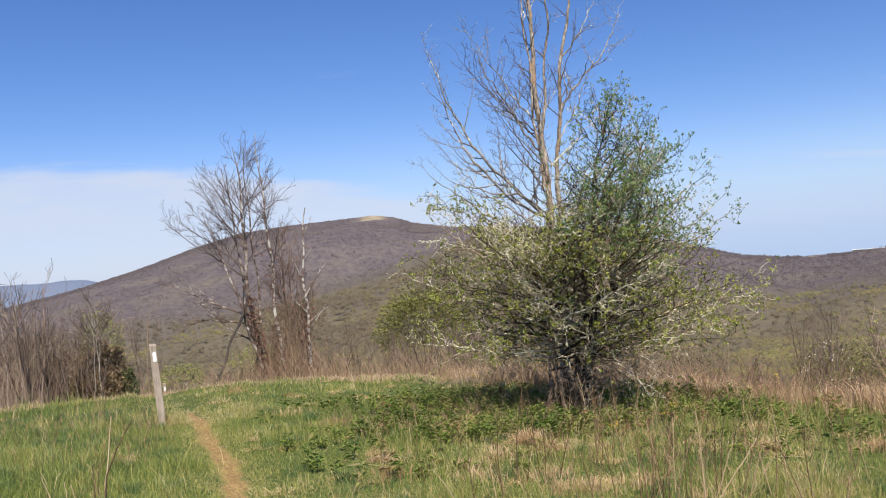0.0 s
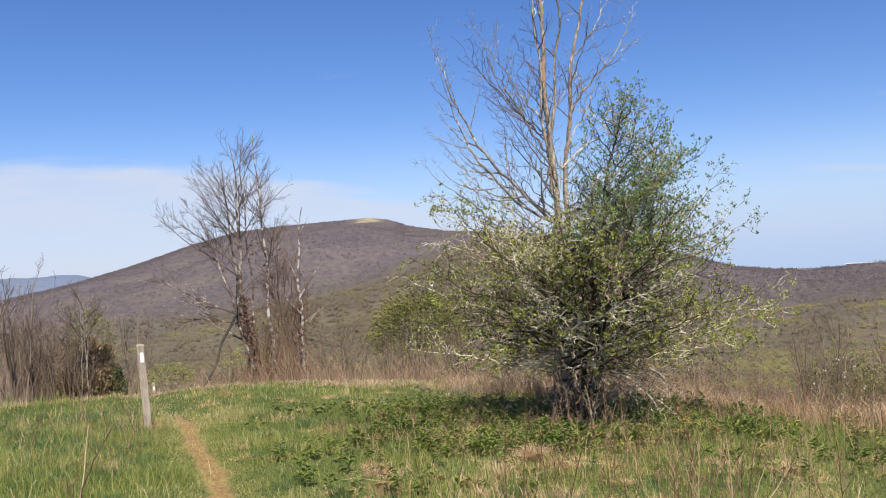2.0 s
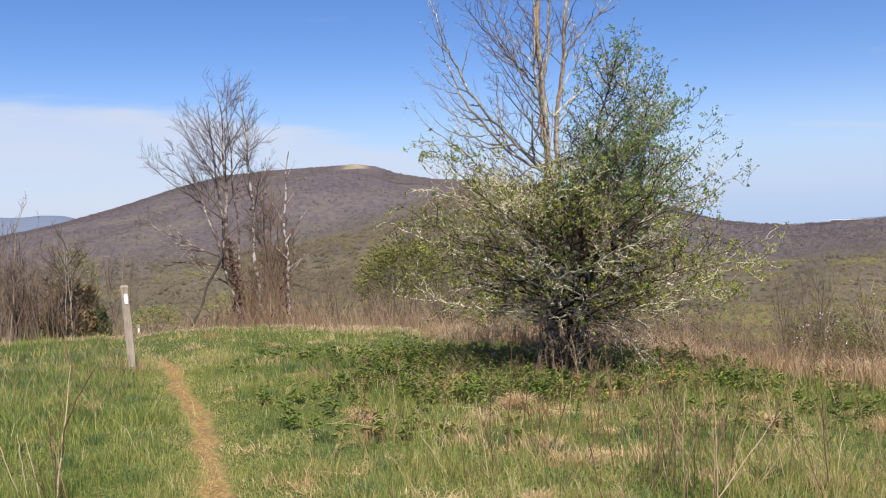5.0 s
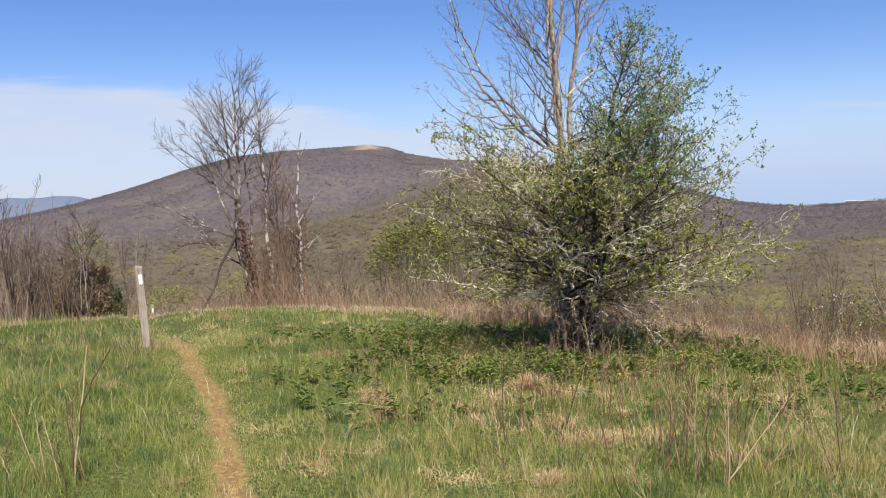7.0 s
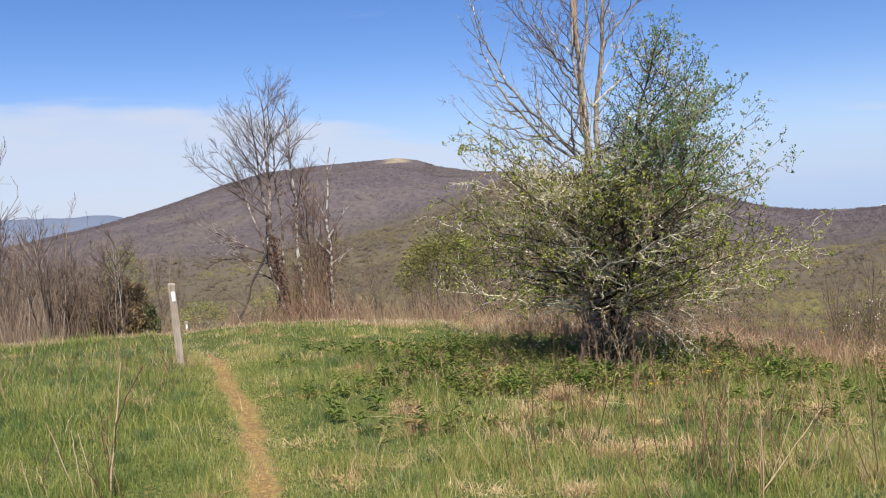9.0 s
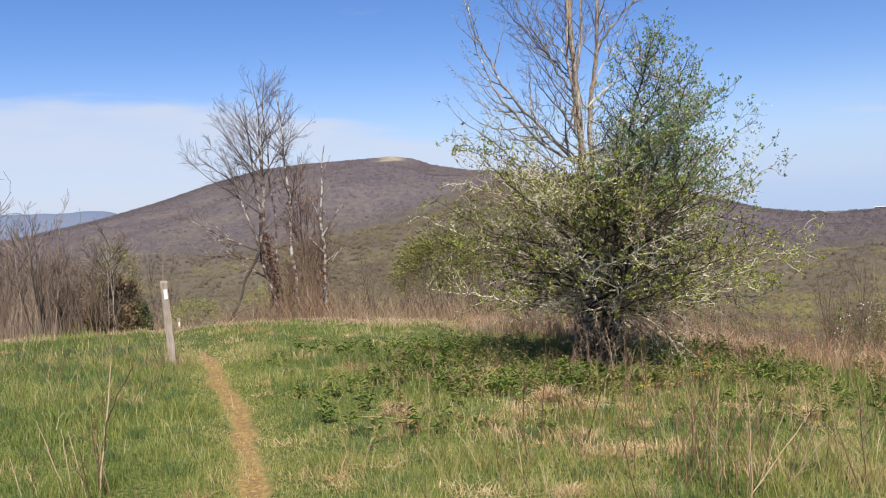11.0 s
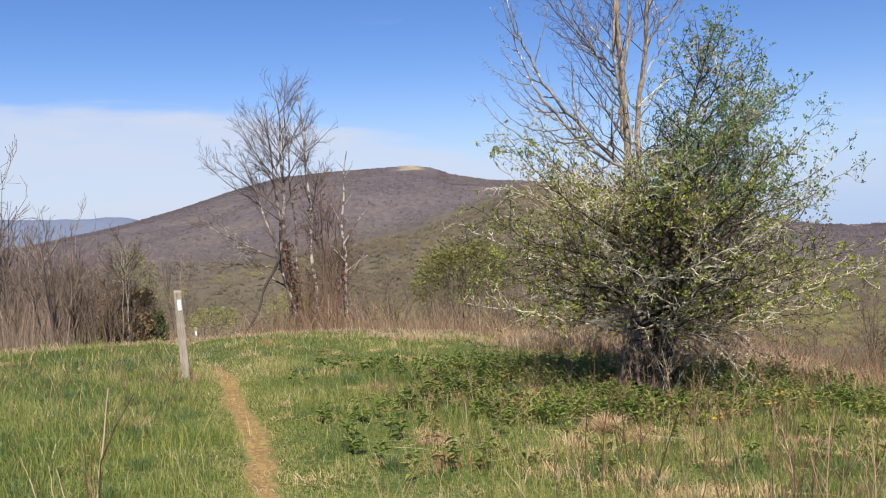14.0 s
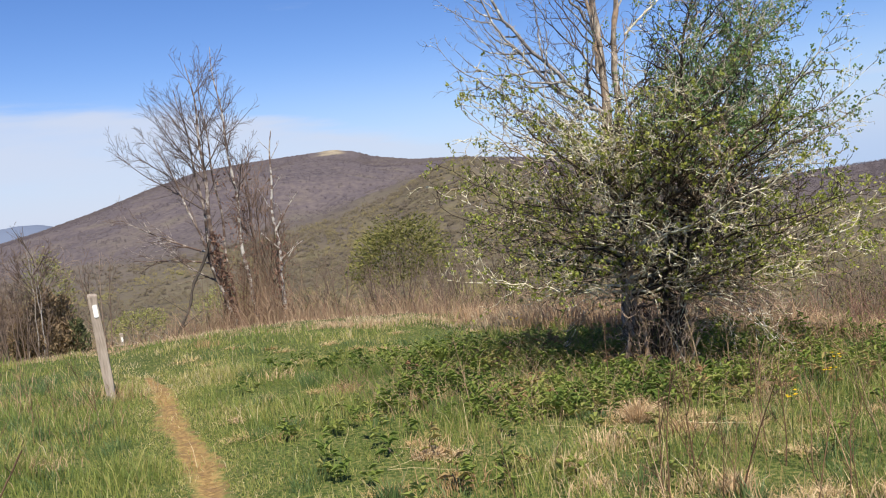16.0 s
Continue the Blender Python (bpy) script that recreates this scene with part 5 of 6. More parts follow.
def build_dead_tufts():
    """Flattened mats of last year's grass, and standing tufts of coarser blue-green grass."""
    g = np.random.default_rng(41)
    for label, mat, total, part_flat, seed in (("pale dead grass mats flattened in the meadow", M_TUSSOCK, 95, 0.6, 19),
                                               ("pinkish-tan thatch lying flat in the meadow", M_THATCH, 120, 1.0, 20)):
        xs, ys, hs, ts, ls = [], [], [], [], []
        made = 0
        while made < total:
            y = g.uniform(3.0, 15)
            x = g.uniform(-0.62 * y - 1.5, 0.62 * y + 1.8)
            if y > edge_y(x) or abs(x - path_x(y)) < 0.33 or (x < path_x(y) and g.random() < 0.75):
                continue
            made += 1
            k = int(g.uniform(50, 200))
            rad = g.uniform(0.04, 0.15)
            xs.append(x + g.normal(0, rad, k)); ys.append(y + g.normal(0, rad * 0.7, k))
            flat = g.random() < part_flat
            hs.append(g.uniform(0.03, 0.075, k) if flat else g.uniform(0.08, 0.17, k))
            ts.append(np.clip(g.normal(g.uniform(0.30, 0.85), 0.14, k), 0, 1))
            ls.append(g.uniform(1.5, 3.2, k) if flat else g.uniform(0.4, 1.0, k))
        x, y, h, t, l = (np.concatenate(q) for q in (xs, ys, hs, ts, ls))
        me = blades("dead_mats", x, y, h, g.uniform(0.004, 0.008, len(x)), l, t, mat, seed, curl=0.3)
        tagged(new("dead_grass", me), label, "grass", kind="stuff")
    xs, ys, hs, fan = [], [], [], []
    made = 0
    while made < 430:
        y = g.uniform(3.0, 14)
        x = g.uniform(-0.62 * y - 1.5, 0.62 * y + 1.8) if made % 2 else path_x(y) - g.uniform(0.3, 4.5)
        if y > edge_y(x) - 0.5 or abs(x - path_x(y)) < 0.45 or fbm(x * 0.6, y * 0.6, 91, 2) < 0.42:
            continue
        made += 1
        k = int(g.uniform(30, 110))
        rad = g.uniform(0.03, 0.10)
        ox, oy = g.normal(0, rad, k), g.normal(0, rad, k)
        xs.append(x + ox); ys.append(y + oy); fan.append(np.arctan2(oy, ox))
        hs.append(g.uniform(0.07, 0.17) * g.uniform(0.6, 1.2, k))
    x, y, h, f = (np.concatenate(q) for q in (xs, ys, hs, fan))
    me = blades("grass_tufts", x, y, h, g.uniform(0.004, 0.007, len(x)), np.full(len(x), 0.55), np.clip(g.normal(0.4, 0.25, len(x)), 0, 1), M_TUFT, 23, fan=f)
    tagged(new("grass_tufts", me), "coarse blue-green grass tufts standing in the meadow", "grass", kind="stuff")
    # short yellowish grass creeping in from both sides of the footpath
    n = 12000
    y = 1.5 + 12 * g.random(n) ** 1.1
    side = np.where(g.random(n) < 0.5, -1, 1)
    d = 0.06 + 0.17 * fbm(y * 2.6 + 7, side * 5.0, 37, 3) + np.abs(g.normal(0, 0.13, n)) - 0.05 * g.random(n)
    x = path_x(y) + side * d
    me = blades("fringe", x, y, g.uniform(0.02, 0.06, n), g.uniform(0.003, 0.006, n), g.uniform(0.4, 1.2, n), np.clip(g.normal(0.5, 0.16, n), 0, 1), M_GRASS, 39)
    tagged(new("path_fringe", me), "short yellowish grass creeping over the footpath edges", "grass", kind="stuff")
    # litter on the footpath
    for mat, n, wide, lo, hi, label in ((M_GRASS, 8000, 0.19, 0.5, 1.0, "dry grass litter scattered on the footpath"),
                                        (M_THATCH, 6500, 0.12, 0.0, 0.8, "reddish-brown dead leaf litter trodden into footpath")):
        y = g.uniform(2, 13.4, n)
        x = path_x(y) + g.normal(0, wide, n)
        keep = g.random(n) < 0.15 + 1.3 * sstep(0.4, 0.65, fbm(x * 3 + lo * 9, y * 2.2, 97, 3))
        x, y = x[keep], y[keep]
        n = len(x)
        me = blades("litter", x, y, g.uniform(0.012, 0.026, n), g.uniform(0.006, 0.014, n), g.uniform(2, 4.5, n), g.uniform(lo, hi, n), mat, 29, curl=0.2)
        tagged(new("path_litter", me), label, "grass litter", kind="stuff")


build_dead_tufts()


def build_dry_grass():
    g = np.random.default_rng(9)
    n = 62000
    x = g.uniform(-10, 20, n)
    y = edge_y(np.clip(x, -12, 10)) + g.exponential(3.2, n) - 0.5 + 0.9 * (fbm(x, x * 0 + 1, 5) - 0.5)
    keep = (y < 34) & (y > 4) & (g.random(n) < np.where(x < -1.5, 0.35, 1.0))
    x, y = x[keep], y[keep]
    n = len(x)
    clump = fbm(x * 1.3, y * 1.3, 13, 3)
    H = (0.10 + 0.42 * clump ** 1.6) * g.uniform(0.5, 1.4, n) * np.where(x < 0.8, 0.36, 1.0)
    tone = np.clip(0.15 + 0.22 * (x < 0.5) + 0.75 * fbm(x * 0.5, y * 0.5, 17, 3) + g.normal(0, 0.16, n), 0, 1)
    me = blades("dry_grass", x, y, H, g.uniform(0.006, 0.013, n), 0.4 + 0.7 * g.random(n) ** 2, tone, M_DRY, 4)
    tagged(new("dry_grass", me), "tall dry reddish-tan grass along the meadow edge", "grass", kind="stuff")


build_dry_grass()


def canes(name, X, Y, H, R, lean, tone, mat, seed):
    """Thin three-sided arching canes with a side twig."""
    g = np.random.default_rng(seed)
    vs, fs, ts, n0 = [], [], [], 0
    Z = land(X, Y) - 0.03
    for i in range(len(X)):
        a = g.uniform(0, 6.283)
        dx, dy = math.cos(a) * lean * H[i], math.sin(a) * lean * H[i]
        prev = 0
        for j, f in enumerate((0, 0.4, 0.75, 1.0)):
            c = np.array([X[i] + dx * f * f, Y[i] + dy * f * f, Z[i] + H[i] * (f - 0.18 * f * f)])
            rr = R * (1 - 0.75 * f)
            for k in range(3):
                vs.append(c + rr * np.array([math.cos(2.1 * k), math.sin(2.1 * k), 0]))
            if j:
                b = n0 + 3 * j
                for k in range(3):
                    q = (k + 1) % 3
                    fs.append((b - 3 + k, b - 3 + q, b + q, b + k))
        ts += [tone[i]] * 12
        n0 += 12
    return np_mesh(name, np.array(vs), np.array(fs), mat, np.array(ts))


def build_brambles():
    g = np.random.default_rng(12)
    n = 2600
    x, y = g.uniform(-9.5, 3.5, n), g.normal(27.2, 1.8, n)
    keep = (y > edge_y(x) + 2.2)
    x, y = x[keep], y[keep]
    H = g.uniform(0.35, 1.15, len(x)) * (0.5 + 0.9 * fbm(x, y, 5, 3))
    me = canes("brambles", x, y, H, 0.008, 0.5, g.uniform(0.2, 0.9, len(x)), M_BRAMBLE, 3)
    tagged(new("brambles", me), "tangled reddish-brown bramble canes below birches", "brambles", kind="stuff")
    n = 420
    x, y = g.normal(-4.3, 0.6, n), g.normal(28.5, 0.4, n)
    me = canes("vines", x, y, g.uniform(0.8, 2.9, n), 0.008, 0.16, g.uniform(0.2, 0.8, n), M_BRAMBLE, 31)
    tagged(new("vines", me), "thin brown upright vine stems round birch trunks", "vines", kind="stuff")
    n = 5200
    x, y = g.uniform(-19, -8.6, n), g.uniform(19.5, 29, n)
    keep = y > edge_y(x) + 2.5
    x, y = x[keep], y[keep]
    H = g.uniform(0.4, 1.6, len(x)) * (0.5 + 0.9 * fbm(x, y, 5, 3))
    me = canes("thicket", x, y, H, 0.007, 0.3, g.uniform(0.3, 1.0, len(x)), M_GREYCANE, 13)
    tagged(new("thicket", me), "dense grey-brown bare thicket stems past the meadow", "thicket", kind="stuff")
    n = 4600
    x = g.uniform(2.6, 16, n)
    y = edge_y(np.clip(x, -12, 10)) + g.uniform(0.3, 8, n)
    H = g.uniform(0.25, 0.85, n) * (0.5 + 0.9 * fbm(x, y, 6, 3))
    me = canes("brambles", x, y, H, 0.004, 0.35, g.uniform(0.1, 0.9, n), M_REDCANE, 5)
    tagged(new("brambles", me), "reddish-brown dead canes standing in dry grass", "brambles", kind="stuff")


build_brambles()


def build_scrub():
    """Fine olive scrub on the slope past the dry grass: thin stems with small young leaves."""
    g = np.random.default_rng(83)
    n = 2600
    x = g.uniform(2.2, 17, n)
    y = edge_y(np.clip(x, -12, 10)) + 2.0 + g.exponential(4.0, n)
    H = g.uniform(0.35, 1.25, n) * (0.35 + 1.1 * fbm(x * 0.8, y * 0.8, 16, 3))
    me = canes("scrub_stems", x, y, H, 0.0032, 0.22, g.uniform(0.2, 0.9, n), M_BRAMBLE, 15)
    tagged(new("scrub_stems", me), "thin brown scrub stems standing past dry grass", "scrub", kind="stuff")
    z = land(x, y)

    def shape(g2, m):
        i = g2.integers(0, n, m)
        f = g2.beta(2, 1.3, m)
        c = np.stack([x[i] + g2.normal(0, 0.11, m), y[i] + g2.normal(0, 0.11, m), z[i] + H[i] * f * 0.95], 1)
        return c, g2.normal(size=(m, 3)) + np.array([0, 0, 0.5])

    me = foliage_cloud("scrub_leaves", 15000, shape, 0.034, M_SCRUB, 84, 0.5)
    tagged(new("scrub_leaves", me), "small olive-green young leaves of slope scrub", "scrub", kind="stuff")


build_scrub()


def build_weeds():
    """Broad-leaved weeds in and round the shade of the bush."""
    g = np.random.default_rng(77)
    n = 4800
    x, y = g.uniform(-1.9, 5.8, n), g.uniform(6.8, 12.6, n)
    keep = g.random(n) < np.clip(shade_zone(x, y) + 0.12, 0, 1) * sstep(0.3, 0.65, fbm(x * 1.3, y * 1.3, 8, 3))
    x, y = x[keep], y[keep]
    n = len(x)
    clear = (np.abs(x - path_x(y)) > 0.6) & (np.hypot((x - 2.05) / 0.42, (y - 10.25) / 0.48) > 1)
    x, y = x[clear], y[clear]
    n = len(x)
    h = g.uniform(0.06, 0.24, n) * (0.45 + 0.9 * fbm(x * 1.1, y * 1.1, 18, 2))
    z = land(x, y)
    base_tone = np.clip(0.14 + 0.9 * fbm(x * 1.4, y * 1.4, 28, 3) + g.normal(0, 0.17, n), 0, 1)
    k = 9
    az = g.uniform(0, 6.283, (n, k))
    f = np.linspace(0.3, 1.0, k)[None, :]
    L = g.uniform(0.045, 0.105, (n, k)) * (1.3 - 0.5 * f)
    C = np.stack([x[:, None] + 0 * az, y[:, None] + 0 * az, z[:, None] + h[:, None] * f], -1)
    D = np.stack([np.cos(az), np.sin(az), g.uniform(-0.2, 0.6, (n, k))], -1)
    Wd = np.stack([-np.sin(az), np.cos(az), 0 * az], -1)
    up = np.array([0, 0, 0.25])
    V = np.stack([C, C + D * L[..., None] * 0.5 + Wd * L[..., None] * 0.19 + up * L[..., None], C + D * L[..., None], C + D * L[..., None] * 0.5 - Wd * L[..., None] * 0.19 + up * L[..., None]], 2)
    q = np.arange(n * k)[:, None] * 4
    F = np.concatenate([q + [0, 1, 2], q + [0, 2, 3]], 0)
    me = np_mesh("weeds", V.reshape(-1, 3), F, M_WEED, np.repeat(base_tone, k * 4))
    tagged(new("weeds", me), "low broad-leaved green weeds beneath the thorny bush", "weeds", kind="stuff")
    n = 2200
    x, y = g.uniform(-1.8, 5.2, n), g.uniform(7.6, 12, n)
    keep = shade_zone(x, y) > 0.2
    x, y = x[keep], y[keep]
    me = canes("twigs", x, y, g.uniform(0.12, 0.45, len(x)), 0.0028, 0.6, g.uniform(0.2, 1, len(x)), M_BRAMBLE, 8)
    tagged(new("dead_twigs", me), "thin brown dead weed stems among green weeds", "weed stems", kind="stuff")
    n = 4400
    y = 3.0 + 7.5 * g.random(n) ** 0.8
    x = g.uniform(0, 1, n) * (0.62 * y + 2.2) - 0.6
    keep = (np.abs(x - path_x(y)) > 0.5) & (g.random(n) < 0.15 + sstep(0.4, 0.65, fbm(x * 1.1, y * 1.1, 73, 3)))
    x, y = x[keep], y[keep]
    me = canes("stems", x, y, g.uniform(0.07, 0.34, len(x)), 0.0018, 0.35, g.uniform(0.0, 1.0, len(x)), M_THATCH, 48)
    tagged(new("dead_twigs", me), "short brown dead stems scattered through meadow grass", "weed stems", kind="stuff")
    n = 1500
    x, y = g.uniform(-9.5, -2.6, n), g.normal(11.2, 1.7, n)
    keep = (x < path_x(y) - 0.35) & (g.random(n) < sstep(0.35, 0.62, fbm(x * 0.7, y * 0.7, 71, 3)) + 0.15) & (y < edge_y(x))
    x, y = x[keep], y[keep]
    x, y = np.concatenate([x, g.normal(-3.25, 0.22, 90)]), np.concatenate([y, g.normal(11.3, 0.15, 90)])
    me = canes("stems", x, y, g.uniform(0.12, 0.38, len(x)), 0.0030, 0.5, g.uniform(0.1, 0.8, len(x)), M_DRY, 38)
    tagged(new("dead_twigs", me), "thin tan dead stems in grass near trail post", "weed stems", kind="stuff")


build_weeds()


def build_stalks():
    """Single dead stalks that stand out of the grass, fallen straws, flowers."""
    rng = random.Random(3)
    kinds = []
    for s in range(5):
        tb, tips = Tubes(), []
        P = dict(levels=3, kids=[11, 6, 0], ratio=[0.3, 0.45, 0], angle=[32, 40, 0], up=[0.1, 0.3, 0.3], wiggle=[0.085, 0.14, 0.14],
                 seg=[0.07, 0.06, 0.05], sides=[4, 3, 3], rmin=0.0012, taper=0.4, lmin=0.04)
        P["from"] = [0.3, 0.3, 0]
        shoot(tb, Vector((0, 0, -0.03)), Vector((rng.uniform(-0.12, 0.12), rng.uniform(-0.12, 0.12), 1)).normalized(), 0.62, 0.0046, 0, P, rng, tips)
        kinds.append(tb.mesh("dead_stalk", M_STALK))
    spots = []
    while len(spots) < 180:
        y = rng.uniform(3.2, 9.5)
        x = rng.uniform(-0.5, 0.62 * y + 1.5)
        if abs(x - path_x(y)) > 0.5 and rng.random() < 0.25 + 0.75 * (x > 1.2):
            spots.append((x, y, rng.uniform(0.5, 1.15)))
    while len(spots) < 240:
        y = rng.uniform(3.5, 13)
        x = rng.uniform(-0.6 * y - 1.2, float(path_x(y)) - 0.6)
        spots.append((x, y, rng.uniform(0.45, 1.05)))
    for cx, cy, k in ((1.83, 5.45, 6), (1.97, 5.13, 6), (0.83, 6.16, 3), (1.23, 6.5, 2), (1.1, 6.72, 2), (1.73, 7.17, 2), (2.3, 5.23, 3)):
        spots += [(cx + rng.gauss(0, 0.08), cy + rng.gauss(0, 0.09), rng.uniform(0.7, 1.3)) for _ in range(k + k // 2)]
    spots += [(1.75, 6.3, 0.9), (1.9, 6.5, 1.0), (2.56, 5.31, 1.2), (2.78, 5.21, 1.05), (1.69, 5.3, 0.8), (1.33, 5.62, 0.8)]
    for k, (x, y, s) in enumerate(spots):
        ob = new("dead_stalk", kinds[k % 5])
        ob.matrix_basis = pose(x, y, zat(x, y), rng.gauss(0, 9), rng.gauss(0, 9), rng.uniform(0, 360)) @ Matrix.Diagonal((s, s, s, 1))
        tagged(ob, "thin brown dead weed stalk standing in grass", "weed stalk", "dead stalks in the meadow")
    straws = []
    for s in range(3):
        tb = Tubes()
        pts = [Vector((-0.2 + 0.066 * i, 0.012 * math.sin(i * 0.7 + s), 0.055 + 0.006 * math.sin(i * 0.9 + s))) for i in range(7)]
        tb.tube(pts, [0.0013] * 6 + [0.0008], 4)
        straws.append(tb.mesh("fallen_straw", M_STRAW))
    for k in range(70):
        y = rng.uniform(3.2, 9)
        x = rng.uniform(-0.5 * y - 1, 0.6 * y + 1)
        if abs(x - path_x(y)) < 0.35:
            continue
        ob = new("fallen_straw", straws[k % 3])
        ob.matrix_basis = pose(x, y, zat(x, y) + 0.0, rng.uniform(-8, 8), rng.uniform(-14, 14), rng.uniform(0, 360)) @ Matrix.Diagonal((rng.uniform(0.4, 1.25),) * 3 + (1,))
        tagged(ob, "pale dry straw lying on meadow grass", "straw", "fallen straws")
    # yellow flowers
    for k, (x, y) in enumerate(((2.62, 8.1), (2.75, 8.3), (1.0, 12.3), (1.12, 12.4), (1.9, 7.2), (-6.9, 12.9), (-6.6, 13.1), (4.6, 10.3), (5.4, 8.9), (5.55, 8.8), (5.6, 9.0), (5.75, 8.95), (5.5, 9.1))):
        top = empty("yellow_flower", (x, y, zat(x, y)), "small yellow wildflower on a thin green stem", "flower", "yellow flowers")
        h = rng.uniform(0.24, 0.34)
        tb = Tubes()
        tb.tube([Vector((0, 0, -0.02)), Vector((0.01, 0, h * 0.6)), Vector((0.02, 0.01, h))], [0.003, 0.0025, 0.002], 4)
        part("stem", tb.mesh("stem", M_WEED), top)
        for c in range(6):
            bm = bmesh.new()
            cx, cy, cz = rng.uniform(-0.035, 0.055), rng.uniform(-0.04, 0.04), h + rng.uniform(-0.03, 0.03)
            mid = bm.verts.new((cx, cy, cz - 0.004))
            ring = [bm.verts.new((cx + 0.013 * (1 if j % 2 else 0.55) * math.cos(j * 0.6283), cy + 0.013 * (1 if j % 2 else 0.55) * math.sin(j * 0.6283), cz + 0.003)) for j in range(10)]
            for j in range(10):
                bm.faces.new((mid, ring[j], ring[(j + 1) % 10]))
            part("blossom", bm_mesh("blossom", bm, M_FLOWER), top)


build_stalks()


def build_leaning_weeds():
    """The tall dead weed near the path, with pale stems leaning beside it."""
    def stem(pts, r0, r1, mat, seed):
        rng, tb = random.Random(seed), Tubes()
        line = []
        for a, b in zip(pts[:-1], pts[1:]):
            for i in range(5):
                line.append(Vector(a).lerp(Vector(b), i / 5) + rand_dir(rng) * 0.004)
        line.append(Vector(pts[-1]))
        n = len(line)
        tb.tube(line, [(r0 + (r1 - r0) * i / n) * (1.25 if i % 4 == 2 else 1) for i in range(n)], 5)
        # short snapped side twigs
        for i in range(3, n - 1, 2):
            d = (Vector((rng.uniform(-1, 1), rng.uniform(-1, 1), 0.9))).normalized()
            tb.tube([line[i], line[i] + d * rng.uniform(0.015, 0.05)], [r1 * 0.8, r1 * 0.4], 3)
        return tb.mesh("stem", mat)

    x, y = -1.98, 5.5
    z = zat(x, y)
    top = empty("tall_dead_weed", (x, y, z), "tall dead weed with pale stem and dark side branch", "weed")
    part("main_stem", stem([(0, 0, -0.03), (0.07, 0, 0.42), (0.135, 0.02, 0.87)], 0.0075, 0.0035, M_PALESTEM, 1), top)
    part("side_branch", stem([(0.055, 0, 0.30), (0.09, -0.02, 0.48), (0.17, -0.02, 0.66), (0.28, 0, 0.84)], 0.006, 0.003, M_DARKSTEM, 2), top, "dark brown branch with old buds")
    part("side_branch", stem([(0.03, 0, 0.10), (-0.02, 0.03, 0.30), (-0.03, 0.05, 0.55)], 0.005, 0.002, M_DARKSTEM, 3), top, "dark brown branch with old buds")
    leaning = (((-2.14, 5.5), (-0.05, 0.45)), ((-2.04, 5.48), (-0.10, 0.44)), ((-2.18, 5.52), (-0.17, 0.50)), ((-2.35, 5.5), (-0.08, 0.22)), ((-2.43, 5.45), (-0.07, 0.28)), ((-2.0, 5.56), (0.02, 0.5)), ((1.99, 5.07), (0.42, 0.52)), ((2.05, 5.1), (0.2, 0.5)), ((0.5, 6.0), (-0.2, 0.3)))
    for k, ((px, py), (dx, h)) in enumerate(leaning):
        me = stem([(0, 0, -0.03), (dx * 0.6, 0, h * 0.6), (dx, 0.01, h)], 0.0045, 0.002, M_PALESTEM if k != 5 else M_DARKSTEM, 10 + k)
        ob = new("dead_stalk", me)
        ob.matrix_basis = pose(px, py, zat(px, py))
        tagged(ob, "pale dead stem leaning in the meadow grass", "weed stalk", "dead stalks in the meadow")


build_leaning_weeds()


def build_tussocks():
    """Collapsed reddish-tan tussocks of old grass."""
    for k, (x, y, rad, h) in enumerate(((1.46, 6.18, 0.17, 0.13), (1.48, 5.28, 0.12, 0.10), (1.0, 5.35, 0.10, 0.09), (2.84, 5.37, 0.13, 0.11), (1.23, 8.05, 0.07, 0.20),
                                        (3.4, 7.4, 0.14, 0.12), (0.6, 7.3, 0.10, 0.10), (-0.2, 7.9, 0.11, 0.10), (2.7, 9.3, 0.12, 0.12))):
        g = np.random.default_rng(300 + k)
        n = 420
        az, q = g.uniform(0, 6.283, n), g.random(n) ** 0.6
        X, Y = x + rad * q * np.cos(az), y + rad * 0.8 * q * np.sin(az)
        H = h * (1.15 - 0.75 * q) * g.uniform(0.5, 1.3, n)
        lean = np.where(g.random(n) < 0.75, g.uniform(0.9, 2.2, n), g.uniform(0.2, 0.7, n))
        me = blades("tussock", X, Y, H, g.uniform(0.0035, 0.0065, n), lean, np.clip(g.normal(0.66, 0.26, n), 0, 1), M_TUSSOCK, 310 + k, curl=0.5, fan=az)
        tagged(new("dead_grass_tussock", me), "collapsed reddish-tan tussock of dead grass in meadow", "grass tussock", "dead grass tussocks")


build_tussocks()


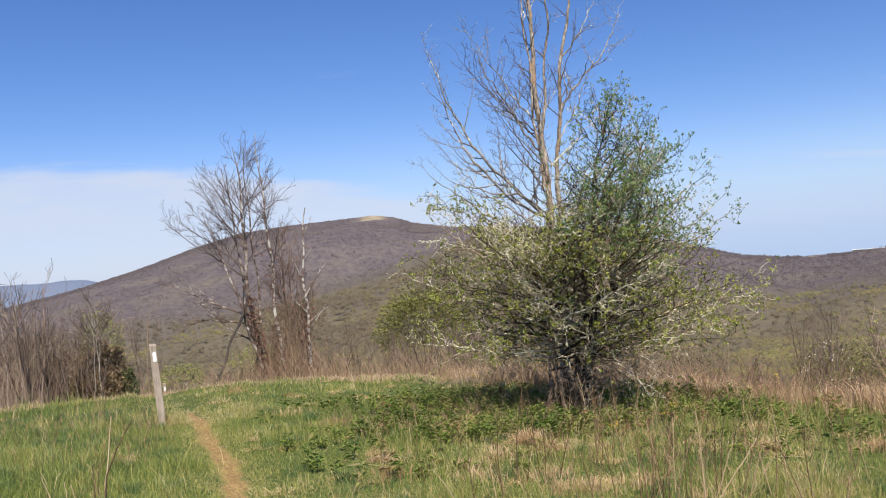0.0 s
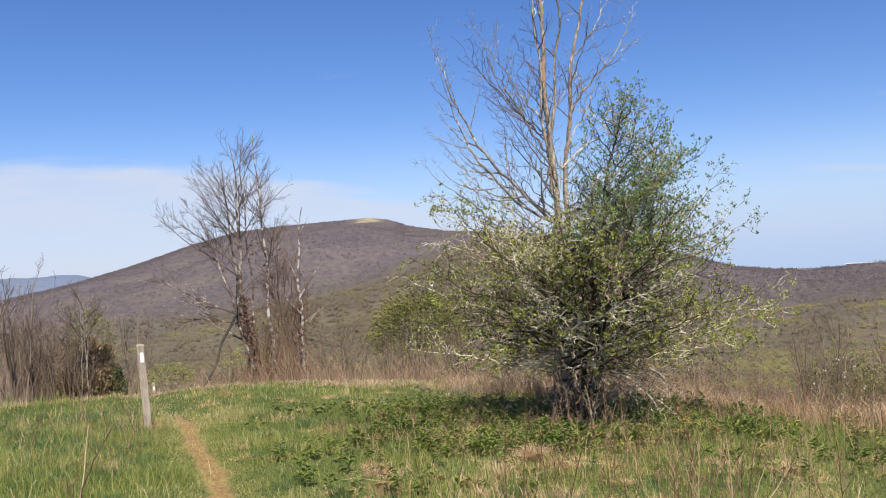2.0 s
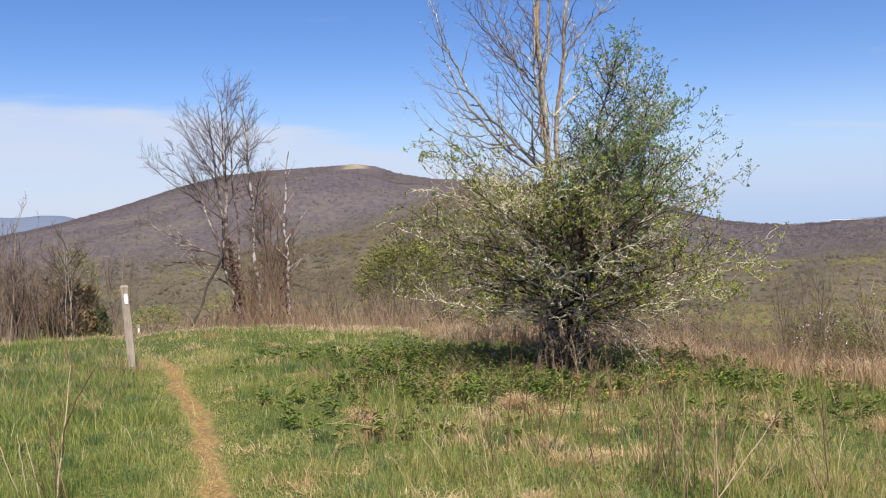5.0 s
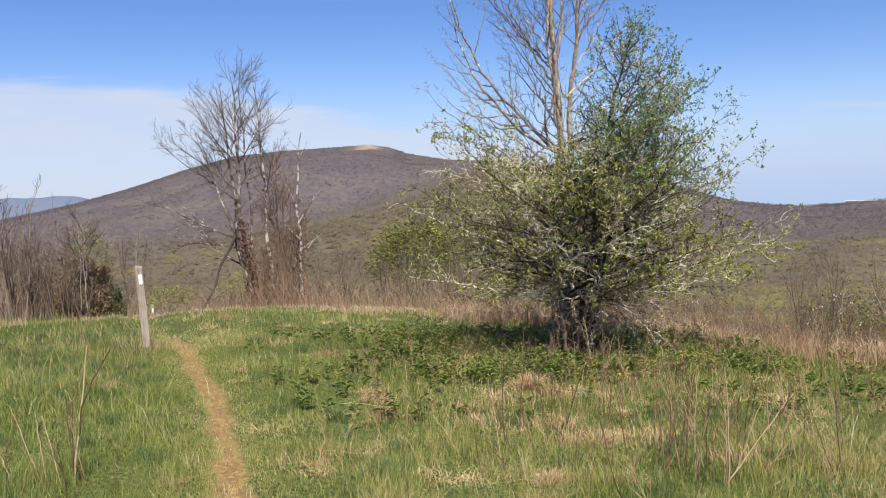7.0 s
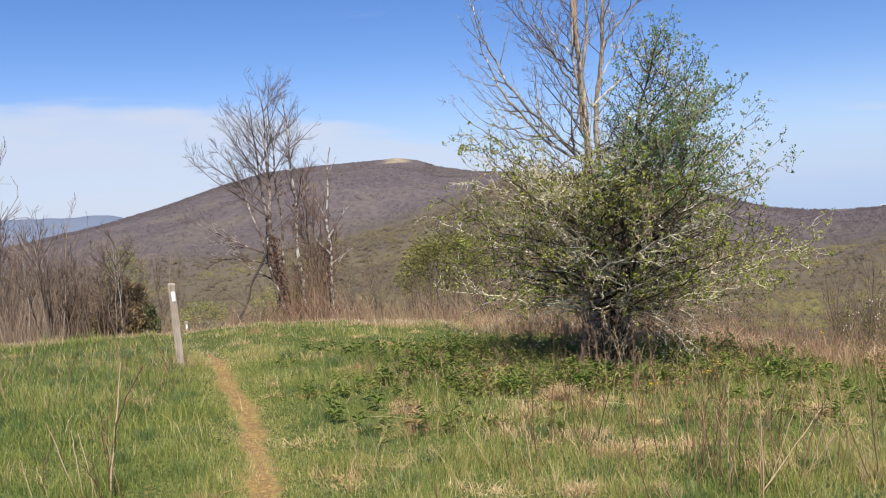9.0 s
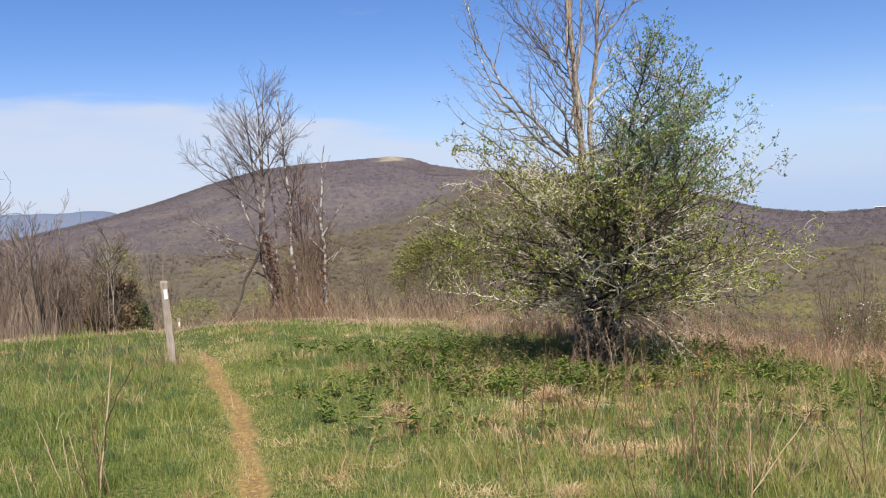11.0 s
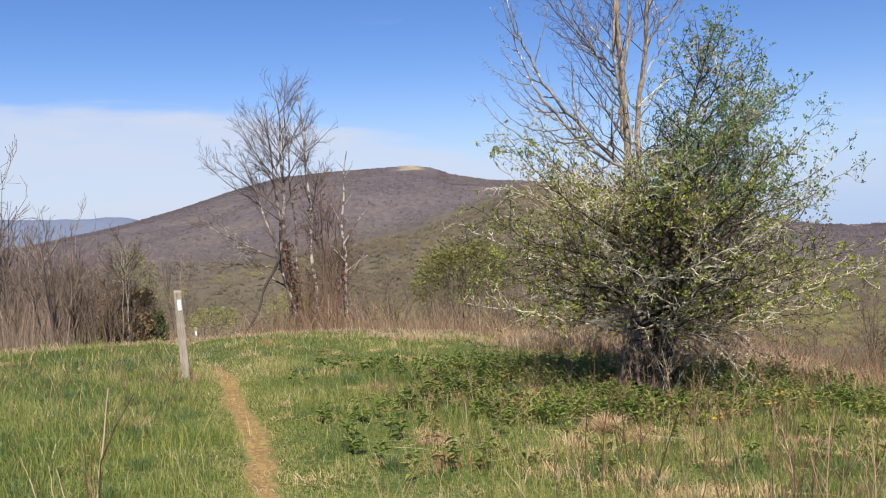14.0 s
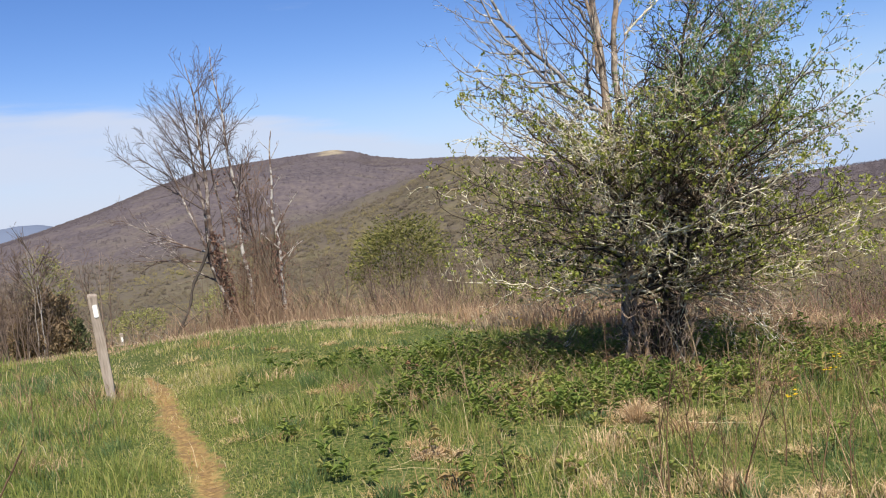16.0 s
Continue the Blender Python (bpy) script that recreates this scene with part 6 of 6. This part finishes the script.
def build_umbels():
    """Tall pale-headed dead plants in the dry grass."""
    rng = random.Random(23)
    for x, y, h in ((6.35, 12.4, 0.95), (6.6, 12.7, 0.8), (6.15, 12.9, 0.7), (7.9, 12.0, 0.8)):
        top = empty("pale_seedhead_plant", (x, y, zat(x, y)), "tall branching plant with pale fluffy seed heads", "plant", "seedhead plants")
        tb, tips = Tubes(), []
        P = dict(levels=3, kids=[7, 6, 0], ratio=[0.4, 0.5, 0], angle=[40, 40, 0], up=[0.1, 0.5, 0.5], wiggle=[0.04, 0.1, 0.1],
                 seg=[0.1, 0.08, 0.06], sides=[4, 3, 3], rmin=0.002, taper=0.4, lmin=0.06)
        P["from"] = [0.4, 0.4, 0]
        shoot(tb, Vector((0, 0, -0.03)), Vector((0.03, 0, 1)), h, 0.007, 0, P, rng, tips)
        part("stem", tb.mesh("stem", M_STALK), top)
        pts = [t[0][-1] for t in tips if t[1] >= 1]
        bm = bmesh.new()
        for q in pts:
            for _ in range(1):
                bmesh.ops.create_icosphere(bm, subdivisions=1, radius=rng.uniform(0.006, 0.013), matrix=Matrix.Translation(q + rand_dir(rng) * 0.015))
        part("seed_heads", bm_mesh("seed_heads", bm, M_WHITEFL), top, "pale fluffy seed heads")["kind"] = "stuff"


build_umbels()


# ---------------------------------------------------------------- the woods on the slopes
def sliver_woods(name, x, y, h, tone, m, mat, label, seed):
    """Open crowns of fine twigs and young leaf, each a loose cloud of m slivers that face the open valley and the sky."""
    g = np.random.default_rng(seed)
    n, r, z = len(x), np.hypot(x, y), land(x, y)
    u = g.normal(size=(n, m, 3))
    u /= np.linalg.norm(u, axis=2)[..., None]
    u[..., 2] = np.abs(u[..., 2]) * 1.15 - 0.25
    q = np.cbrt(g.uniform(0.1, 1, (n, m, 1))) * g.uniform(0.75, 1.15, (n, 1, 1))
    C = np.stack([x, y, z + 0.35 * h], -1)[:, None, :] + u * q * h[:, None, None] * np.array([0.8, 0.8, 0.75])
    face = np.stack([-0.6 * x / r, -0.6 * y / r, np.full(n, 0.8)], -1)[:, None, :] + g.normal(size=u.shape) * 0.22 + u * 0.15
    face /= np.linalg.norm(face, axis=2)[..., None]
    D = np.cross(face, g.normal(size=u.shape))
    D /= np.linalg.norm(D, axis=2)[..., None]
    W = np.cross(D, face)
    L = h[:, None, None] * g.uniform(0.3, 0.6, (n, m, 1))
    V = np.stack([C - W * L * 0.32, C + W * L * 0.32, C + D * L], 2).reshape(-1, 3)
    nrm = np.repeat((face + u * 0.2).reshape(-1, 3), 3, axis=0)
    nrm /= np.linalg.norm(nrm, axis=1)[:, None]
    tones = np.repeat(np.clip(tone[:, None] + g.normal(0, 0.07, (n, m)), 0, 1).ravel(), 3)
    me = np_mesh(name, V, np.arange(len(V)).reshape(-1, 3), mat, tones, smooth=True)
    me.normals_split_custom_set_from_vertices(nrm.astype(np.float32))
    tagged(new(name, me), label, "woods", kind="stuff")


def build_woods():
    g = np.random.default_rng(55)
    n = 17000
    r = 400 + 700 * g.random(n) ** 1.1
    az = np.radians(np.where(g.random(n) < 0.75, g.uniform(-36, 38, n), g.uniform(-10, 13, n)))
    x, y = r * np.sin(az), r * np.cos(az)
    h = g.uniform(1.7, 3.8, n) * np.interp(r, [400, 700, 1100], [0.8, 1.0, 1.25])
    patch = 0.4 * fbm(x * 0.011, y * 0.011, 61, 3) + 0.6 * fbm(x * 0.022, y * 0.014, 66, 2)
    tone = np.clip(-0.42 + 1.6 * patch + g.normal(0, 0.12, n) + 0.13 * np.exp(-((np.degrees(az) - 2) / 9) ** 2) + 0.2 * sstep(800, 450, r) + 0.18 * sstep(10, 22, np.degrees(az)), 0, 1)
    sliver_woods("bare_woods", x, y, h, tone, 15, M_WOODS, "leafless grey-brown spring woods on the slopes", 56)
    # the mountain's face and the nearer ridge, farther off
    n = 22000
    az = np.where(g.random(n) < 0.45, g.uniform(8, 37, n), g.uniform(-30, 12, n))
    R = np.interp(az, [-60, -22, -5, 8, 20, 60], [2300, 2700, 2600, 2300, 1800, 1700])
    r = 1050 + (R - 1080) * g.random(n) ** 0.8
    keep = ((np.abs(az - 24.4) > 0.75) | (r < 1600)) & ((np.abs(az - 27.9) > 2.2) | (r < 1690))
    az, r = np.radians(az[keep]), r[keep]
    n = len(r)
    x, y = r * np.sin(az), r * np.cos(az)
    h = g.uniform(2.2, 4.6, n)
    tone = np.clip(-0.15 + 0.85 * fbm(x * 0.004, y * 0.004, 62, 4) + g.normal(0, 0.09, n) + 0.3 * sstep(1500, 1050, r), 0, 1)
    keep = (np.abs(x + 112) > 60) | (y < 2430)             # the bald top
    sliver_woods("mountain_woods", x[keep], y[keep], h[keep], tone[keep], 7, M_HAZEWOODS, "leafless woods on the mountain's face, purple-grey with painted haze", 57)
    # far slopes: low lumpy crowns, higher on the nearer ridge
    n = 60000
    r = np.sqrt(g.random(n) * (2700 ** 2 - 900 ** 2) + 900 ** 2)
    az = g.uniform(-34, 38, n)
    R = np.interp(az, [-60, -22, -5, 8, 20, 60], [2300, 2700, 2600, 2300, 1800, 1700])
    keep = (r < R + 10) & (r > R - 230)                    # along the crest, where the crowns break the skyline
    r, az = r[keep], np.radians(az[keep])
    x, y = r * np.sin(az), r * np.cos(az)
    keep = ((np.abs(x + 112) > 70) | (y < 2350)) & ((np.abs(np.degrees(az) - 24.4) > 0.75) | (r > 1765)) & (np.abs(np.degrees(az) - 27.9) > 1.7)
    x, y, r, az = x[keep], y[keep], r[keep], az[keep]
    n = len(x)
    z = land(x, y)
    w = g.uniform(3.2, 7.0, n)
    right = sstep(10, 20, np.degrees(az))
    hh = w * g.uniform(0.05, 0.30, n) * (1 + right * (3.5 * fbm(x * 0.02, y * 0.02, 44, 3) ** 3 * g.random(n) * 2 - 0.3))
    patch = fbm(x * 0.004, y * 0.004, 62, 4)
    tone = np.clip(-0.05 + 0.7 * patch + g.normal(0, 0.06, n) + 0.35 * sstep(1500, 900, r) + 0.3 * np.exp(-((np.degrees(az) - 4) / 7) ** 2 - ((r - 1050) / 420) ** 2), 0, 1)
    m = 5
    aa = np.arange(m)[None, :] * 2 * np.pi / m + g.uniform(0, 1, (n, 1))
    lo = np.stack([x[:, None] + w[:, None] * np.cos(aa), y[:, None] + w[:, None] * np.sin(aa), z[:, None] - 1 + 0 * aa], -1)
    tip = np.stack([x + g.normal(0, 0.8, n), y + g.normal(0, 0.8, n), z + hh], -1)[:, None, :]
    V = np.concatenate([lo, tip], 1)
    tri = [(k, (k + 1) % m, m) for k in range(m)]
    F = ((np.arange(n) * (m + 1))[:, None, None] + np.array(tri)[None]).reshape(-1, 3)
    me = np_mesh("far_woods", V.reshape(-1, 3), F, M_HAZEWOODS, np.repeat(tone, m + 1), smooth=True)
    # rounded, soft crowns: lean the normals towards those of the slope
    s = 25.0
    gx, gy = (land(x + s, y) - land(x - s, y)) / (2 * s), (land(x, y + s) - land(x, y - s)) / (2 * s)
    slope_n = np.stack([-gx, -gy, np.ones(n)], -1)
    slope_n /= np.linalg.norm(slope_n, axis=1)[:, None]
    rim = np.stack([np.cos(aa), np.sin(aa), 0 * aa], -1) * 0.3
    nrm = np.concatenate([slope_n[:, None, :] + rim, slope_n[:, None, :]], 1).reshape(-1, 3)
    nrm /= np.linalg.norm(nrm, axis=1)[:, None]
    me.normals_split_custom_set_from_vertices(nrm.astype(np.float32))
    tagged(new("far_woods", me), "distant leafless woods covering the mountain", "woods", kind="stuff")


build_woods()


# ---------------------------------------------------------------- the long building on the far ridge
def build_lodge():
    az = radians(27.9)
    R = 1775
    x, y = R * math.sin(az), R * math.cos(az)
    top = empty("ridge_lodge", (x, y, zat(x, y)), "long low building with pale roof on far ridge", "building")
    top.rotation_euler = (0, 0, -az)
    top.scale = (0.95, 0.9, 0.42)

    def block(name, cx, cz, sx, sy, sz, mat, roof=0.0):
        bm = bmesh.new()
        bmesh.ops.create_cube(bm, size=1.0)
        for v in bm.verts:
            s = (1 - roof) if v.co.z > 0 else 1
            v.co = Vector((cx + v.co.x * sx, v.co.y * sy * s, cz + (v.co.z + 0.5) * sz))
        part(name, bm_mesh(name, bm, mat), top)

    for k, (cx, w) in enumerate(((-34, 22), (-4, 30), (34, 26))):
        block("wall", cx, 1, w, 10, 5, M_SIDING)
        block("roof", cx, 6.0, w + 2, 12, 2.2, M_ROOF, 0.85)
        for j in range(5):
            bm = bmesh.new()
            bmesh.ops.create_cube(bm, size=1.0)
            for v in bm.verts:
                v.co = Vector((cx + (j - 2) * w / 5.6 + v.co.x * 2.6, -5.1 + v.co.y * 0.3, 3.6 + v.co.z * 2.6))
            part("window", bm_mesh("window", bm, M_PANE), top)
    block("foundation", 0, -8, 92, 9, 9.2, M_SIDING)


build_lodge()
